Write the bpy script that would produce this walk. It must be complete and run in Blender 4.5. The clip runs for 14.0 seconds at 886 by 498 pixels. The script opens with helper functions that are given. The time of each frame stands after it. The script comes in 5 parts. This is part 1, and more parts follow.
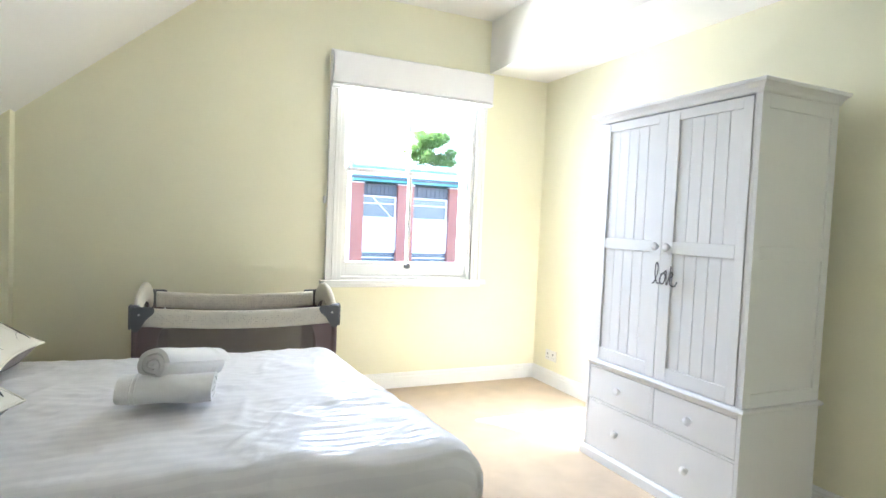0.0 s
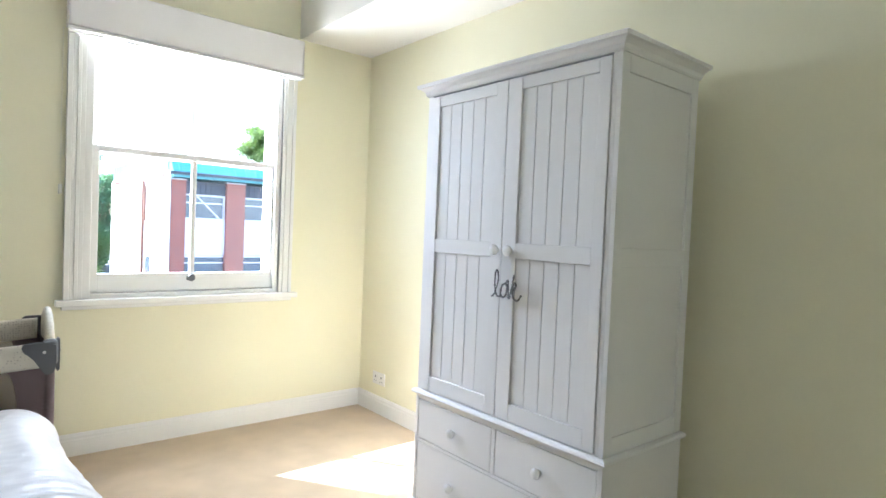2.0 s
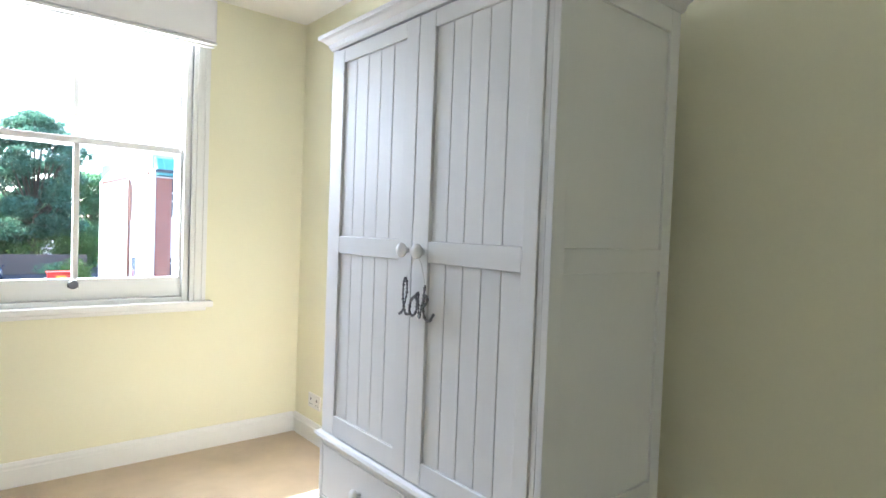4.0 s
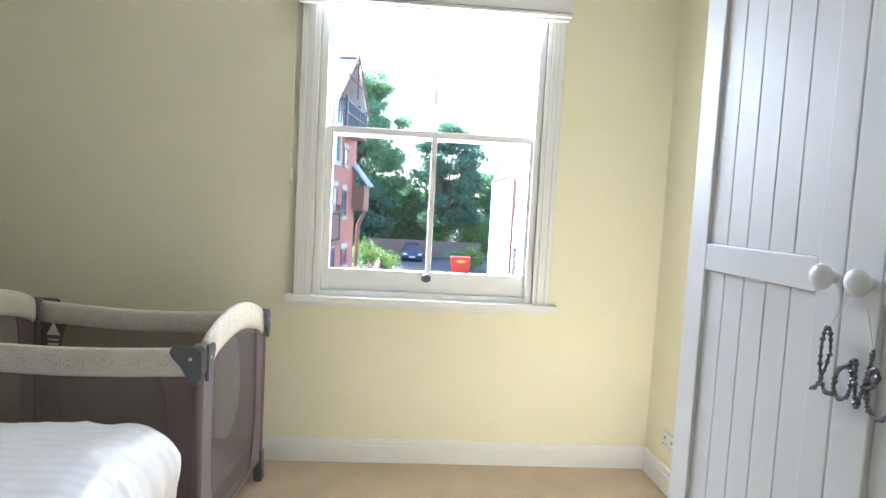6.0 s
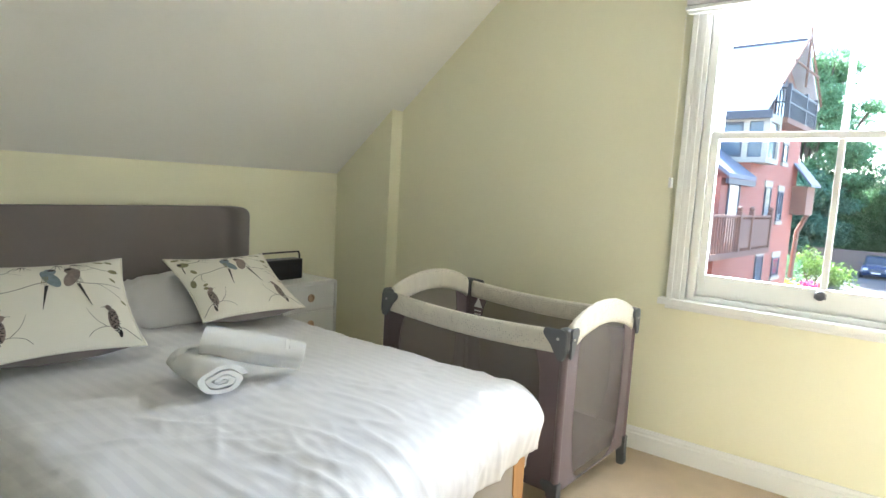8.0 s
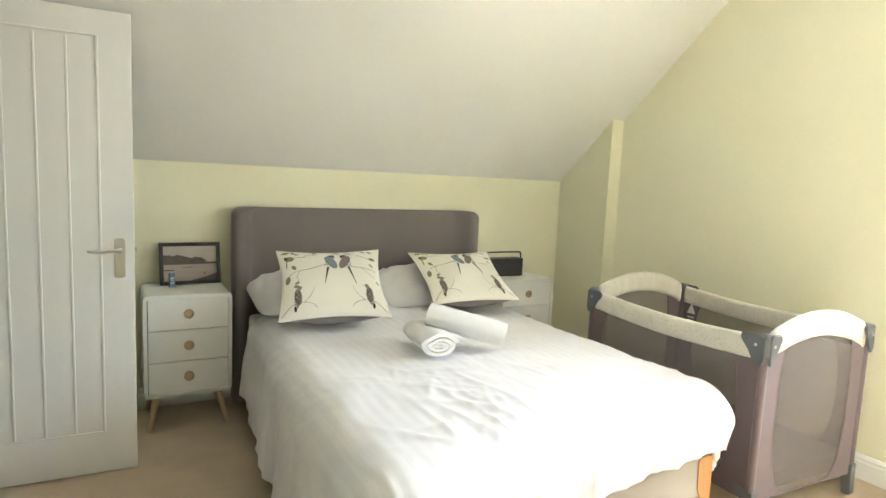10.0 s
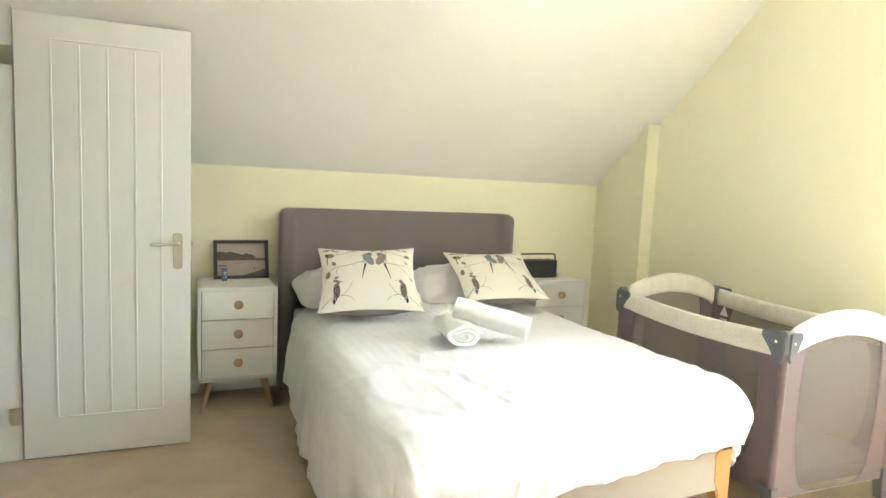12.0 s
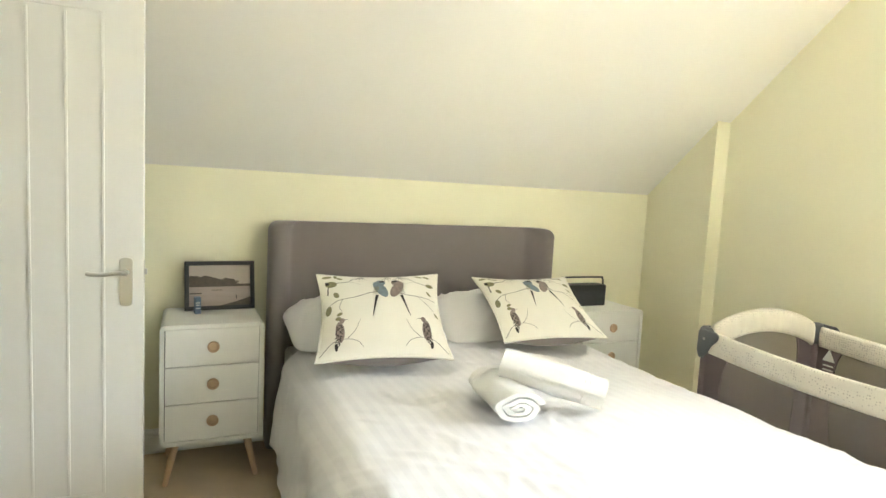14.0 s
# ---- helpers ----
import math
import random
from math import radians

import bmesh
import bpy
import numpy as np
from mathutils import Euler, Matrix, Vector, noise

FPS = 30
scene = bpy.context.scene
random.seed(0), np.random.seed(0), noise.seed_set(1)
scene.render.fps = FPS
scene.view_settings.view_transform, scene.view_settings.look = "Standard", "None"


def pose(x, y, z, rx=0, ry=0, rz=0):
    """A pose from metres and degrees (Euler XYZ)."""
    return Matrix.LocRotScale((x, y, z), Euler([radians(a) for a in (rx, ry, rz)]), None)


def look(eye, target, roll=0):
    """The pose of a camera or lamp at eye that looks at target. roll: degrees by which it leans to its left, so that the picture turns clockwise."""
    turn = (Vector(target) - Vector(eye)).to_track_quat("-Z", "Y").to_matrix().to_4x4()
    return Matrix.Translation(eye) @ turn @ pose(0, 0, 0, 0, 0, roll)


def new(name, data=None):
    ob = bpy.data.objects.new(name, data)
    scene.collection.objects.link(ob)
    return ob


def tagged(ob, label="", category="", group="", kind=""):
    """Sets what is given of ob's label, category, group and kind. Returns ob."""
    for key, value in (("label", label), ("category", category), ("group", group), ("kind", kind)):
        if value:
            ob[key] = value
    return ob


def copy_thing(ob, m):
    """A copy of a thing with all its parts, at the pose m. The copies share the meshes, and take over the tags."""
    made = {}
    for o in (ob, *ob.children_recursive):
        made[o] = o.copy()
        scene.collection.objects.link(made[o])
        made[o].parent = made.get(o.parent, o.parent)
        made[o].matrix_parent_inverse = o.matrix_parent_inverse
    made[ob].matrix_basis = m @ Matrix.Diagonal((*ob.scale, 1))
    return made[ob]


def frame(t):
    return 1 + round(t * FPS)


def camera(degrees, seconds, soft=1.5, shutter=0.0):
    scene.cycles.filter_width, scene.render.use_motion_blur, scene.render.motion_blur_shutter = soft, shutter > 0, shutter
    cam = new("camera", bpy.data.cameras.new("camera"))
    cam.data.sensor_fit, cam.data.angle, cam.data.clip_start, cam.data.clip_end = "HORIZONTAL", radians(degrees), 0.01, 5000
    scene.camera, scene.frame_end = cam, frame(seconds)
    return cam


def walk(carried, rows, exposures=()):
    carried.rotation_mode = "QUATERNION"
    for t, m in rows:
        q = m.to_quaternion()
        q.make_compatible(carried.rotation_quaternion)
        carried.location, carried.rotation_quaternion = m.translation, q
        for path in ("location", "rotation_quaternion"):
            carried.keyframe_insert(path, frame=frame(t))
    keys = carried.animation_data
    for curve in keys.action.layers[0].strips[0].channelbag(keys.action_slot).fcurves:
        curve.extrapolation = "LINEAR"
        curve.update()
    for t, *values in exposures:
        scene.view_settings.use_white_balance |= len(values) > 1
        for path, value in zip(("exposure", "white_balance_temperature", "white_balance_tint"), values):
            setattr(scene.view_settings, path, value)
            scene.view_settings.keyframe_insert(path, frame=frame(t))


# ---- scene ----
cam = camera(75.1, 14.0)
PATH = [
    (0, (0.63, 0.371, 1.306), (1.451, 2.192, 1.215), 2.5),
    (0.5, (0.711, 0.515, 1.3), (1.608, 2.3, 1.215), 2.7),
    (1, (0.838, 0.656, 1.29), (1.89, 2.355, 1.213), 2.6),
    (1.5, (0.999, 0.805, 1.296), (2.177, 2.42, 1.229), 2.4),
    (2, (1.176, 0.945, 1.296), (2.452, 2.484, 1.236), 2.4),
    (2.2, (1.245, 1.003, 1.298), (2.565, 2.505, 1.249), 2.3),
    (4.3, (1.887, 1.315, 1.293), (3.138, 2.873, 1.222), 2.1),
    (4.5, (1.930, 1.398, 1.301), (3.113, 3.006, 1.217), 2.1),
    (5, (1.991, 1.497, 1.305), (2.958, 3.245, 1.210), 2.3),
    (5.5, (2.058, 1.632, 1.307), (2.662, 3.538, 1.195), 2.8),
    (6, (2.102, 1.684, 1.309), (2.242, 3.675, 1.171), 3.1),
    (6.5, (2.125, 1.640, 1.316), (1.881, 3.620, 1.145), 3.6),
    (7, (2.257, 1.559, 1.328), (1.692, 3.469, 1.142), 3.3),
    (7.5, (2.306, 1.501, 1.352), (1.454, 3.3, 1.156), 3.3),
    (8, (2.381, 1.503, 1.35), (1.199, 3.103, 1.136), 3.2),
    (8.5, (2.486, 1.466, 1.36), (1.041, 2.829, 1.128), 2.9),
    (9, (2.558, 1.432, 1.368), (0.974, 2.63, 1.132), 2.8),
    (9.2, (2.59, 1.406, 1.367), (0.967, 2.549, 1.132), 2.8),
    (11.3, (2.982, 1.43, 1.317), (1.177, 2.266, 1.111), 2.4),
    (11.5, (2.989, 1.433, 1.316), (1.178, 2.257, 1.112), 2.5),
    (12, (2.946, 1.438, 1.311), (1.131, 2.255, 1.11), 2.6),
    (12.5, (2.868, 1.45, 1.315), (1.052, 2.266, 1.119), 2.6),
    (13, (2.735, 1.451, 1.331), (0.922, 2.274, 1.137), 2.8),
    (13.5, (2.491, 1.52, 1.33), (0.679, 2.344, 1.138), 2.9),
    (14, (2.225, 1.6, 1.333), (0.407, 2.414, 1.146), 3.0),
]
walk(cam, [(t, look(eye, target, roll)) for t, eye, target, roll in PATH],
     [(0, 3.6, 5650, 12), (1.5, 3.15, 5650, 12), (2.0, 3.05, 5650, 12), (4.5, 2.8, 5700, 12), (5.0, 2.65, 5750, 12), (6.3, 2.9, 5700, 11), (7.0, 3.1, 5650, 10), (7.5, 3.15, 5750, 9), (9.0, 3.6, 6200, 8), (11.5, 4.2, 6400, 8), (14, 4.25, 6500, 7.5)])

# ---- world, sun and window light ----
SUN_TO = Vector((0.70, -1.0, -1.13)).normalized()
world = bpy.data.worlds.new("sky")
scene.world = world
world.use_nodes = True
wn = world.node_tree.nodes
sky = wn.new("ShaderNodeTexSky")
sky.sky_type, sky.sun_disc = "NISHITA", False
sky.sun_elevation = math.asin(-SUN_TO.z)
sky.sun_rotation = math.atan2(-SUN_TO.x, -SUN_TO.y)
world.node_tree.links.new(sky.outputs[0], wn["Background"].inputs[0])
wn["Background"].inputs[1].default_value = 0.15
sun = new("sun", bpy.data.lights.new("sun", "SUN"))
sun.data.energy, sun.data.angle, sun.data.color = 5.0, radians(0.5), (1.0, 0.95, 0.88)
sun.matrix_world = look((0, 0, 20), Vector((0, 0, 20)) + SUN_TO)
skylight = new("window_skylight", bpy.data.lights.new("window_skylight", "AREA"))
skylight.data.shape, skylight.data.size, skylight.data.size_y = "RECTANGLE", 1.3, 1.6
skylight.data.energy, skylight.data.color = 17.0, (0.88, 0.94, 1.0)
skylight.matrix_world = look((2.05, 5.45, 2.25), (1.9, 2.4, 0.9))
# added unseen fill lamp below the sill, imitating daylight bounced up off the yard
yard = new("yard_bounce_fill", bpy.data.lights.new("yard_bounce_fill", "AREA"))
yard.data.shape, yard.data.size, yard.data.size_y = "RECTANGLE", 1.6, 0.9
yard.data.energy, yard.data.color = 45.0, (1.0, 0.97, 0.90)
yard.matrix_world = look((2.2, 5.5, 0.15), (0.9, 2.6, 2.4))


# ---- materials ----
def glass(name, tint=(1, 1, 1), rough=0.0, clear=True):
    m = bpy.data.materials.new(name)
    m.use_nodes = True
    n, l = m.node_tree.nodes, m.node_tree.links
    n.remove(n["Principled BSDF"])
    tr, gl, mix, fr = (n.new("ShaderNode" + k) for k in ("BsdfTransparent", "BsdfGlossy", "MixShader", "Fresnel"))
    tr.inputs[0].default_value = (*tint, 1)
    gl.inputs["Roughness"].default_value = rough
    fr.inputs["IOR"].default_value = 1.45
    l.new(fr.outputs[0], mix.inputs[0])
    l.new(tr.outputs[0], mix.inputs[1])
    l.new(gl.outputs[0], mix.inputs[2])
    l.new(mix.outputs[0], n["Material Output"].inputs[0])
    return m


def mat(name, color, rough=0.5, vary=0.06, scale=8.0, fine=180.0, bump=0.05, metal=0.0, sheen=0.0, stretch=(1, 1, 1), rand=0.0, spec=0.5):
    m = bpy.data.materials.new(name)
    m.use_nodes = True
    nt = m.node_tree
    n, l = nt.nodes, nt.links
    b = n["Principled BSDF"]
    b.inputs["Roughness"].default_value = rough
    b.inputs["Metallic"].default_value = metal
    b.inputs["Specular IOR Level"].default_value = spec
    if sheen:
        b.inputs["Sheen Weight"].default_value = sheen
    tc = n.new("ShaderNodeTexCoord")
    mp = n.new("ShaderNodeMapping")
    mp.inputs["Scale"].default_value = stretch
    l.new(tc.outputs["Object"], mp.inputs[0])
    big = n.new("ShaderNodeTexNoise")
    big.inputs["Scale"].default_value, big.inputs["Detail"].default_value = scale, 5
    small = n.new("ShaderNodeTexNoise")
    small.inputs["Scale"].default_value, small.inputs["Detail"].default_value = fine, 3
    for t in (big, small):
        l.new(mp.outputs[0], t.inputs["Vector"])
    add = n.new("ShaderNodeMath")
    add.operation = "MULTIPLY_ADD"
    l.new(small.outputs[0], add.inputs[0])
    add.inputs[1].default_value = 0.4
    l.new(big.outputs[0], add.inputs[2])
    rng = n.new("ShaderNodeMapRange")
    rng.inputs["From Min"].default_value, rng.inputs["From Max"].default_value = 0.35, 1.05
    rng.inputs["To Min"].default_value, rng.inputs["To Max"].default_value = 1 - vary, 1 + vary
    l.new(add.outputs[0], rng.inputs[0])
    mul = n.new("ShaderNodeVectorMath")
    mul.operation = "SCALE"
    mul.inputs[0].default_value = color[:3]
    l.new(rng.outputs[0], mul.inputs["Scale"])
    last = mul.outputs[0]
    if rand:
        info = n.new("ShaderNodeObjectInfo")
        r2 = n.new("ShaderNodeMapRange")
        r2.inputs["To Min"].default_value, r2.inputs["To Max"].default_value = 1 - rand, 1 + rand
        l.new(info.outputs["Random"], r2.inputs[0])
        m2 = n.new("ShaderNodeVectorMath")
        m2.operation = "SCALE"
        l.new(last, m2.inputs[0])
        l.new(r2.outputs[0], m2.inputs["Scale"])
        last = m2.outputs[0]
    l.new(last, b.inputs["Base Color"])
    if bump:
        bp = n.new("ShaderNodeBump")
        bp.inputs["Strength"].default_value, bp.inputs["Distance"].default_value = bump, 0.004
        l.new(add.outputs[0], bp.inputs["Height"])
        l.new(bp.outputs[0], b.inputs["Normal"])
    return m


M_WALL = mat("cream_wall_paint", (0.85, 0.825, 0.62), 0.75, 0.025, 1.5, 90, 0.08)
M_CEIL = mat("white_ceiling_paint", (0.84, 0.83, 0.78), 0.8, 0.02, 1.5, 90, 0.08)
M_TRIM = mat("white_gloss_paint", (0.83, 0.83, 0.80), 0.4, 0.02, 3, 60, 0.012)
M_CARPET = mat("beige_carpet", (0.54, 0.42, 0.285), 0.95, 0.18, 5, 220, 1.0, sheen=0.3)
M_WARD = mat("white_satin_paint", (0.82, 0.82, 0.82), 0.45, 0.02, 3, 70, 0.015, stretch=(1, 1, 0.2))
M_DOOR = mat("white_door_paint", (0.81, 0.80, 0.76), 0.4, 0.02, 3, 60, 0.02, stretch=(1, 1, 0.15))
M_STAND = mat("white_lacquer", (0.80, 0.80, 0.76), 0.35, 0.02, 4, 60, 0.03)
# dark colour that paints shade into furniture gaps; also the picture's backing board
M_GAP = mat("gap_shade_and_backing", (0.10, 0.09, 0.08), 0.8, 0.1)
M_HEAD = mat("taupe_upholstery", (0.20, 0.175, 0.165), 0.9, 0.06, 4, 700, 0.35, sheen=0.25)
M_BASE = mat("grey_beige_upholstery", (0.40, 0.36, 0.32), 0.9, 0.06, 4, 600, 0.35)
M_OAK = mat("orange_oak", (0.50, 0.26, 0.10), 0.45, 0.2, 6, 60, 0.1, stretch=(5, 5, 0.5))
M_BEECH = mat("pale_beech", (0.52, 0.36, 0.23), 0.5, 0.12, 8, 60, 0.1, stretch=(4, 4, 0.5))
M_LINEN = mat("white_cotton", (0.82, 0.81, 0.81), 0.85, 0.015, 6, 500, 0.12, sheen=0.15)
M_TOWEL = mat("white_terry", (0.84, 0.83, 0.82), 0.95, 0.03, 30, 420, 1.0, sheen=0.4)
M_CUSH = mat("ivory_cotton", (0.80, 0.77, 0.68), 0.85, 0.03, 6, 500, 0.3)
M_TAUPE = mat("taupe_cot_fabric", (0.155, 0.115, 0.122), 0.85, 0.08, 5, 500, 0.25, sheen=0.2)
M_GREYP = mat("dark_grey_plastic", (0.11, 0.115, 0.125), 0.4, 0.05, 6, 90, 0.04)
M_CHROME = mat("brushed_nickel", (0.62, 0.60, 0.57), 0.28, 0.03, 20, 200, 0.02, metal=1.0)
M_BLACK = mat("black_plastic", (0.02, 0.02, 0.022), 0.45, 0.1, 20, 300, 0.1)
M_BRICK = mat("red_brick", (0.36, 0.115, 0.07), 0.85, 0.2, 1.2, 14, 0.3)
# upper roof slate: the glare of the sun is put into this pale colour
M_SLATE = mat("sun_glare_slate", (0.68, 0.68, 0.70), 0.7, 0.2, 2, 14, 0.2)
M_SLATE_BLUE = mat("blue_grey_slate", (0.17, 0.18, 0.22), 0.7, 0.25, 2, 14, 0.2)
M_GREEN = mat("green_sheet_roof", (0.10, 0.36, 0.36), 0.5, 0.08, 1, 14, 0.1)
M_LEAF = mat("tree_leaves", (0.16, 0.31, 0.15), 0.6, 0.35, 0.6, 6, 0.1)
M_BARK = mat("tree_bark", (0.12, 0.09, 0.07), 0.9, 0.2, 3, 30, 0.4)
M_ASPH = mat("asphalt", (0.07, 0.07, 0.075), 0.9, 0.15, 0.5, 20, 0.3)
M_PANEL = mat("white_panel", (0.75, 0.76, 0.78), 0.5, 0.03, 1, 14, 0.02)
M_DARK = mat("dark_frame", (0.065, 0.07, 0.085), 0.5, 0.1, 2, 14, 0.02)


M_GLASS = glass("window_glass", (0.97, 0.98, 0.98))


def two_tone(m, other, mask_kind, scale, amount, axis="Y", lo=0.45, hi=0.55, rough=None):
    """Mix a second colour into a material by a stripe or cell pattern."""
    n, l = m.node_tree.nodes, m.node_tree.links
    b = n["Principled BSDF"]
    src = b.inputs["Base Color"].links[0].from_socket
    tc = n.new("ShaderNodeTexCoord")
    t = n.new(mask_kind)
    l.new(tc.outputs["Object"], t.inputs["Vector"])
    t.inputs["Scale"].default_value = scale
    if mask_kind == "ShaderNodeTexWave":
        t.bands_direction = axis
        out = t.outputs["Fac"]
    else:
        t.inputs["Randomness"].default_value = 0.35
        out = t.outputs["Distance"]
    r = n.new("ShaderNodeMapRange")
    r.inputs["From Min"].default_value, r.inputs["From Max"].default_value = lo, hi
    r.inputs["To Max"].default_value = amount
    l.new(out, r.inputs[0])
    mx = n.new("ShaderNodeMix")
    mx.data_type = "RGBA"
    l.new(r.outputs[0], mx.inputs["Factor"])
    l.new(src, mx.inputs["A"])
    mx.inputs["B"].default_value = (*other, 1)
    l.new(mx.outputs["Result"], b.inputs["Base Color"])
    if rough is not None:
        rr = n.new("ShaderNodeMapRange")
        rr.inputs["From Max"].default_value = amount
        rr.inputs["To Min"].default_value, rr.inputs["To Max"].default_value = b.inputs["Roughness"].default_value, rough
        l.new(r.outputs[0], rr.inputs[0])
        l.new(rr.outputs[0], b.inputs["Roughness"])
    return m


M_DUVET = two_tone(mat("satin_stripe_cotton", (0.84, 0.83, 0.85), 0.8, 0.02, 6, 500, 0.12, sheen=0.1), (0.74, 0.73, 0.76), "ShaderNodeTexWave", 7.0, 0.55, "Y", 0.4, 0.6, 0.33)
M_DOTS = two_tone(mat("cream_dotted_fabric", (0.72, 0.68, 0.58), 0.9, 0.08, 10, 300, 0.5), (0.34, 0.30, 0.26), "ShaderNodeTexVoronoi", 95.0, 0.6, lo=0.34, hi=0.24)


def brick_mat(name, c1, c2, mortar):
    m = mat(name, c1, 0.85, 0.15, 1.2, 14, 0.3)
    n, l = m.node_tree.nodes, m.node_tree.links
    b = n["Principled BSDF"]
    tc, br = n.new("ShaderNodeTexCoord"), n.new("ShaderNodeTexBrick")
    sep, add, com = n.new("ShaderNodeSeparateXYZ"), n.new("ShaderNodeMath"), n.new("ShaderNodeCombineXYZ")
    l.new(tc.outputs["Object"], sep.inputs[0])
    l.new(sep.outputs["X"], add.inputs[0])
    l.new(sep.outputs["Y"], add.inputs[1])
    l.new(add.outputs[0], com.inputs["X"])
    l.new(sep.outputs["Z"], com.inputs["Y"])
    l.new(com.outputs[0], br.inputs["Vector"])
    br.inputs["Scale"].default_value, br.inputs["Brick Width"].default_value, br.inputs["Row Height"].default_value = 1.0, 0.225, 0.075
    br.inputs["Mortar Size"].default_value = 0.008
    for k, c in (("Color1", c1), ("Color2", c2), ("Mortar", mortar)):
        br.inputs[k].default_value = (*c, 1)
    l.new(br.outputs["Color"], b.inputs["Base Color"])
    return m


M_BRICKWORK = brick_mat("red_brickwork", (0.42, 0.13, 0.085), (0.33, 0.10, 0.07), (0.36, 0.24, 0.19))
M_OLDBRICK = brick_mat("old_brown_brickwork", (0.20, 0.13, 0.10), (0.15, 0.10, 0.08), (0.22, 0.19, 0.16))
M_STUCCO = mat("pale_render", (0.80, 0.76, 0.72), 0.8, 0.05, 1, 20, 0.1)
M_SHRUB = mat("light_green_leaves", (0.16, 0.26, 0.06), 0.6, 0.35, 1.5, 9, 0.1)
M_TEAL = mat("dark_green_leaves", (0.11, 0.23, 0.15), 0.6, 0.4, 0.5, 6, 0.1)


def leafy(m, share=0.45):
    """Let part of the light through the leaf blades."""
    n, l = m.node_tree.nodes, m.node_tree.links
    b = n["Principled BSDF"]
    tl, mx = n.new("ShaderNodeBsdfTranslucent"), n.new("ShaderNodeMixShader")
    l.new(b.inputs["Base Color"].links[0].from_socket, tl.inputs[0])
    mx.inputs[0].default_value = share
    l.new(b.outputs[0], mx.inputs[1])
    l.new(tl.outputs[0], mx.inputs[2])
    l.new(mx.outputs[0], n["Material Output"].inputs[0])


for m_ in (M_LEAF, M_SHRUB, M_TEAL):
    leafy(m_)
M_PINK = mat("pink_petals", (0.7, 0.08, 0.25), 0.6, 0.2, 9, 30, 0.0)
M_YELLOW = mat("yellow_petals", (0.65, 0.5, 0.08), 0.6, 0.2, 9, 30, 0.0)
M_RED = mat("red_bin_plastic", (0.55, 0.03, 0.02), 0.5, 0.1, 2, 20, 0.05)
M_CAR = mat("dark_blue_car_paint", (0.015, 0.03, 0.08), 0.2, 0.05, 2, 20, 0.0)
M_CARGLASS = mat("dark_car_glass", (0.03, 0.04, 0.05), 0.05, 0.05, 2, 20, 0.0)
M_RUBBER = mat("black_rubber", (0.02, 0.02, 0.02), 0.8, 0.1, 6, 60, 0.1)
M_PLATE = mat("white_number_plate", (0.8, 0.8, 0.75), 0.4, 0.02, 6, 60, 0.0)
M_WOODOUT = mat("weathered_timber", (0.22, 0.12, 0.085), 0.8, 0.2, 3, 30, 0.2)
M_STONE = mat("pale_stone", (0.44, 0.40, 0.33), 0.8, 0.08, 3, 30, 0.1)
M_PANE = mat("dark_reflecting_pane", (0.10, 0.13, 0.16), 0.08, 0.1, 0.4, 5, 0.0)
M_BEADS = mat("silver_beads", (0.20, 0.20, 0.21), 0.4, 0.3, 60, 300, 0.2, metal=1.0)
M_STRING = mat("white_cord", (0.8, 0.8, 0.78), 0.8, 0.03)
M_MESH = glass("grey_cot_netting", (0.80, 0.78, 0.77), 0.6)
_n, _l = M_MESH.node_tree.nodes, M_MESH.node_tree.links
_d, _m = _n.new("ShaderNodeBsdfDiffuse"), _n.new("ShaderNodeMixShader")
_d.inputs[0].default_value = (0.25, 0.225, 0.215, 1)
_m.inputs[0].default_value = 0.52
_l.new(_n["Transparent BSDF"].outputs[0], _m.inputs[1])
_l.new(_d.outputs[0], _m.inputs[2])
_l.new(_m.outputs[0], _n["Material Output"].inputs[0])
M_MAT = mat("dark_cot_mattress", (0.17, 0.14, 0.145), 0.9, 0.1)
M_SOCKET = mat("white_socket_plastic", (0.82, 0.82, 0.78), 0.35, 0.01)
M_PRINT_GREY = mat("grey_print_ink", (0.22, 0.20, 0.18), 0.85, 0.25, 60, 300, 0.1)
M_PRINT_DARK = mat("dark_print_ink", (0.035, 0.03, 0.028), 0.85, 0.3, 60, 300, 0.1)
M_PRINT_BLUE = mat("dusty_blue_print_ink", (0.20, 0.25, 0.28), 0.85, 0.3, 60, 300, 0.1)
M_PRINT_PINK = mat("dusty_pink_print_ink", (0.27, 0.215, 0.19), 0.85, 0.3, 60, 300, 0.1)
M_PRINT_OLIVE = mat("olive_print_ink", (0.25, 0.235, 0.13), 0.85, 0.3, 60, 300, 0.1)
M_PHOTO_SKY = mat("sepia_sky", (0.42, 0.36, 0.31), 0.5, 0.06, 6, 60, 0.0)
M_PHOTO_TREE = mat("sepia_trees", (0.07, 0.055, 0.04), 0.5, 0.4, 40, 200, 0.0)
M_PHOTO_WATER = mat("sepia_water", (0.34, 0.28, 0.24), 0.5, 0.15, 14, 100, 0.0, stretch=(1, 0.3, 3))
M_BLUEBOX = mat("grey_blue_card", (0.09, 0.14, 0.20), 0.5, 0.1, 20, 90, 0.0)


# ---- mesh helpers ----
def finish(name, bm, material, parent=None, label="", smooth=False):
    me = bpy.data.meshes.new(name)
    bmesh.ops.recalc_face_normals(bm, faces=bm.faces)
    bm.to_mesh(me)
    bm.free()
    for m in (material if isinstance(material, (list, tuple)) else (material,)):
        me.materials.append(m)
    if smooth:
        me.polygons.foreach_set("use_smooth", [True] * len(me.polygons))
    ob = new(name, me)
    ob.parent = parent
    return tagged(ob, label)


part = finish


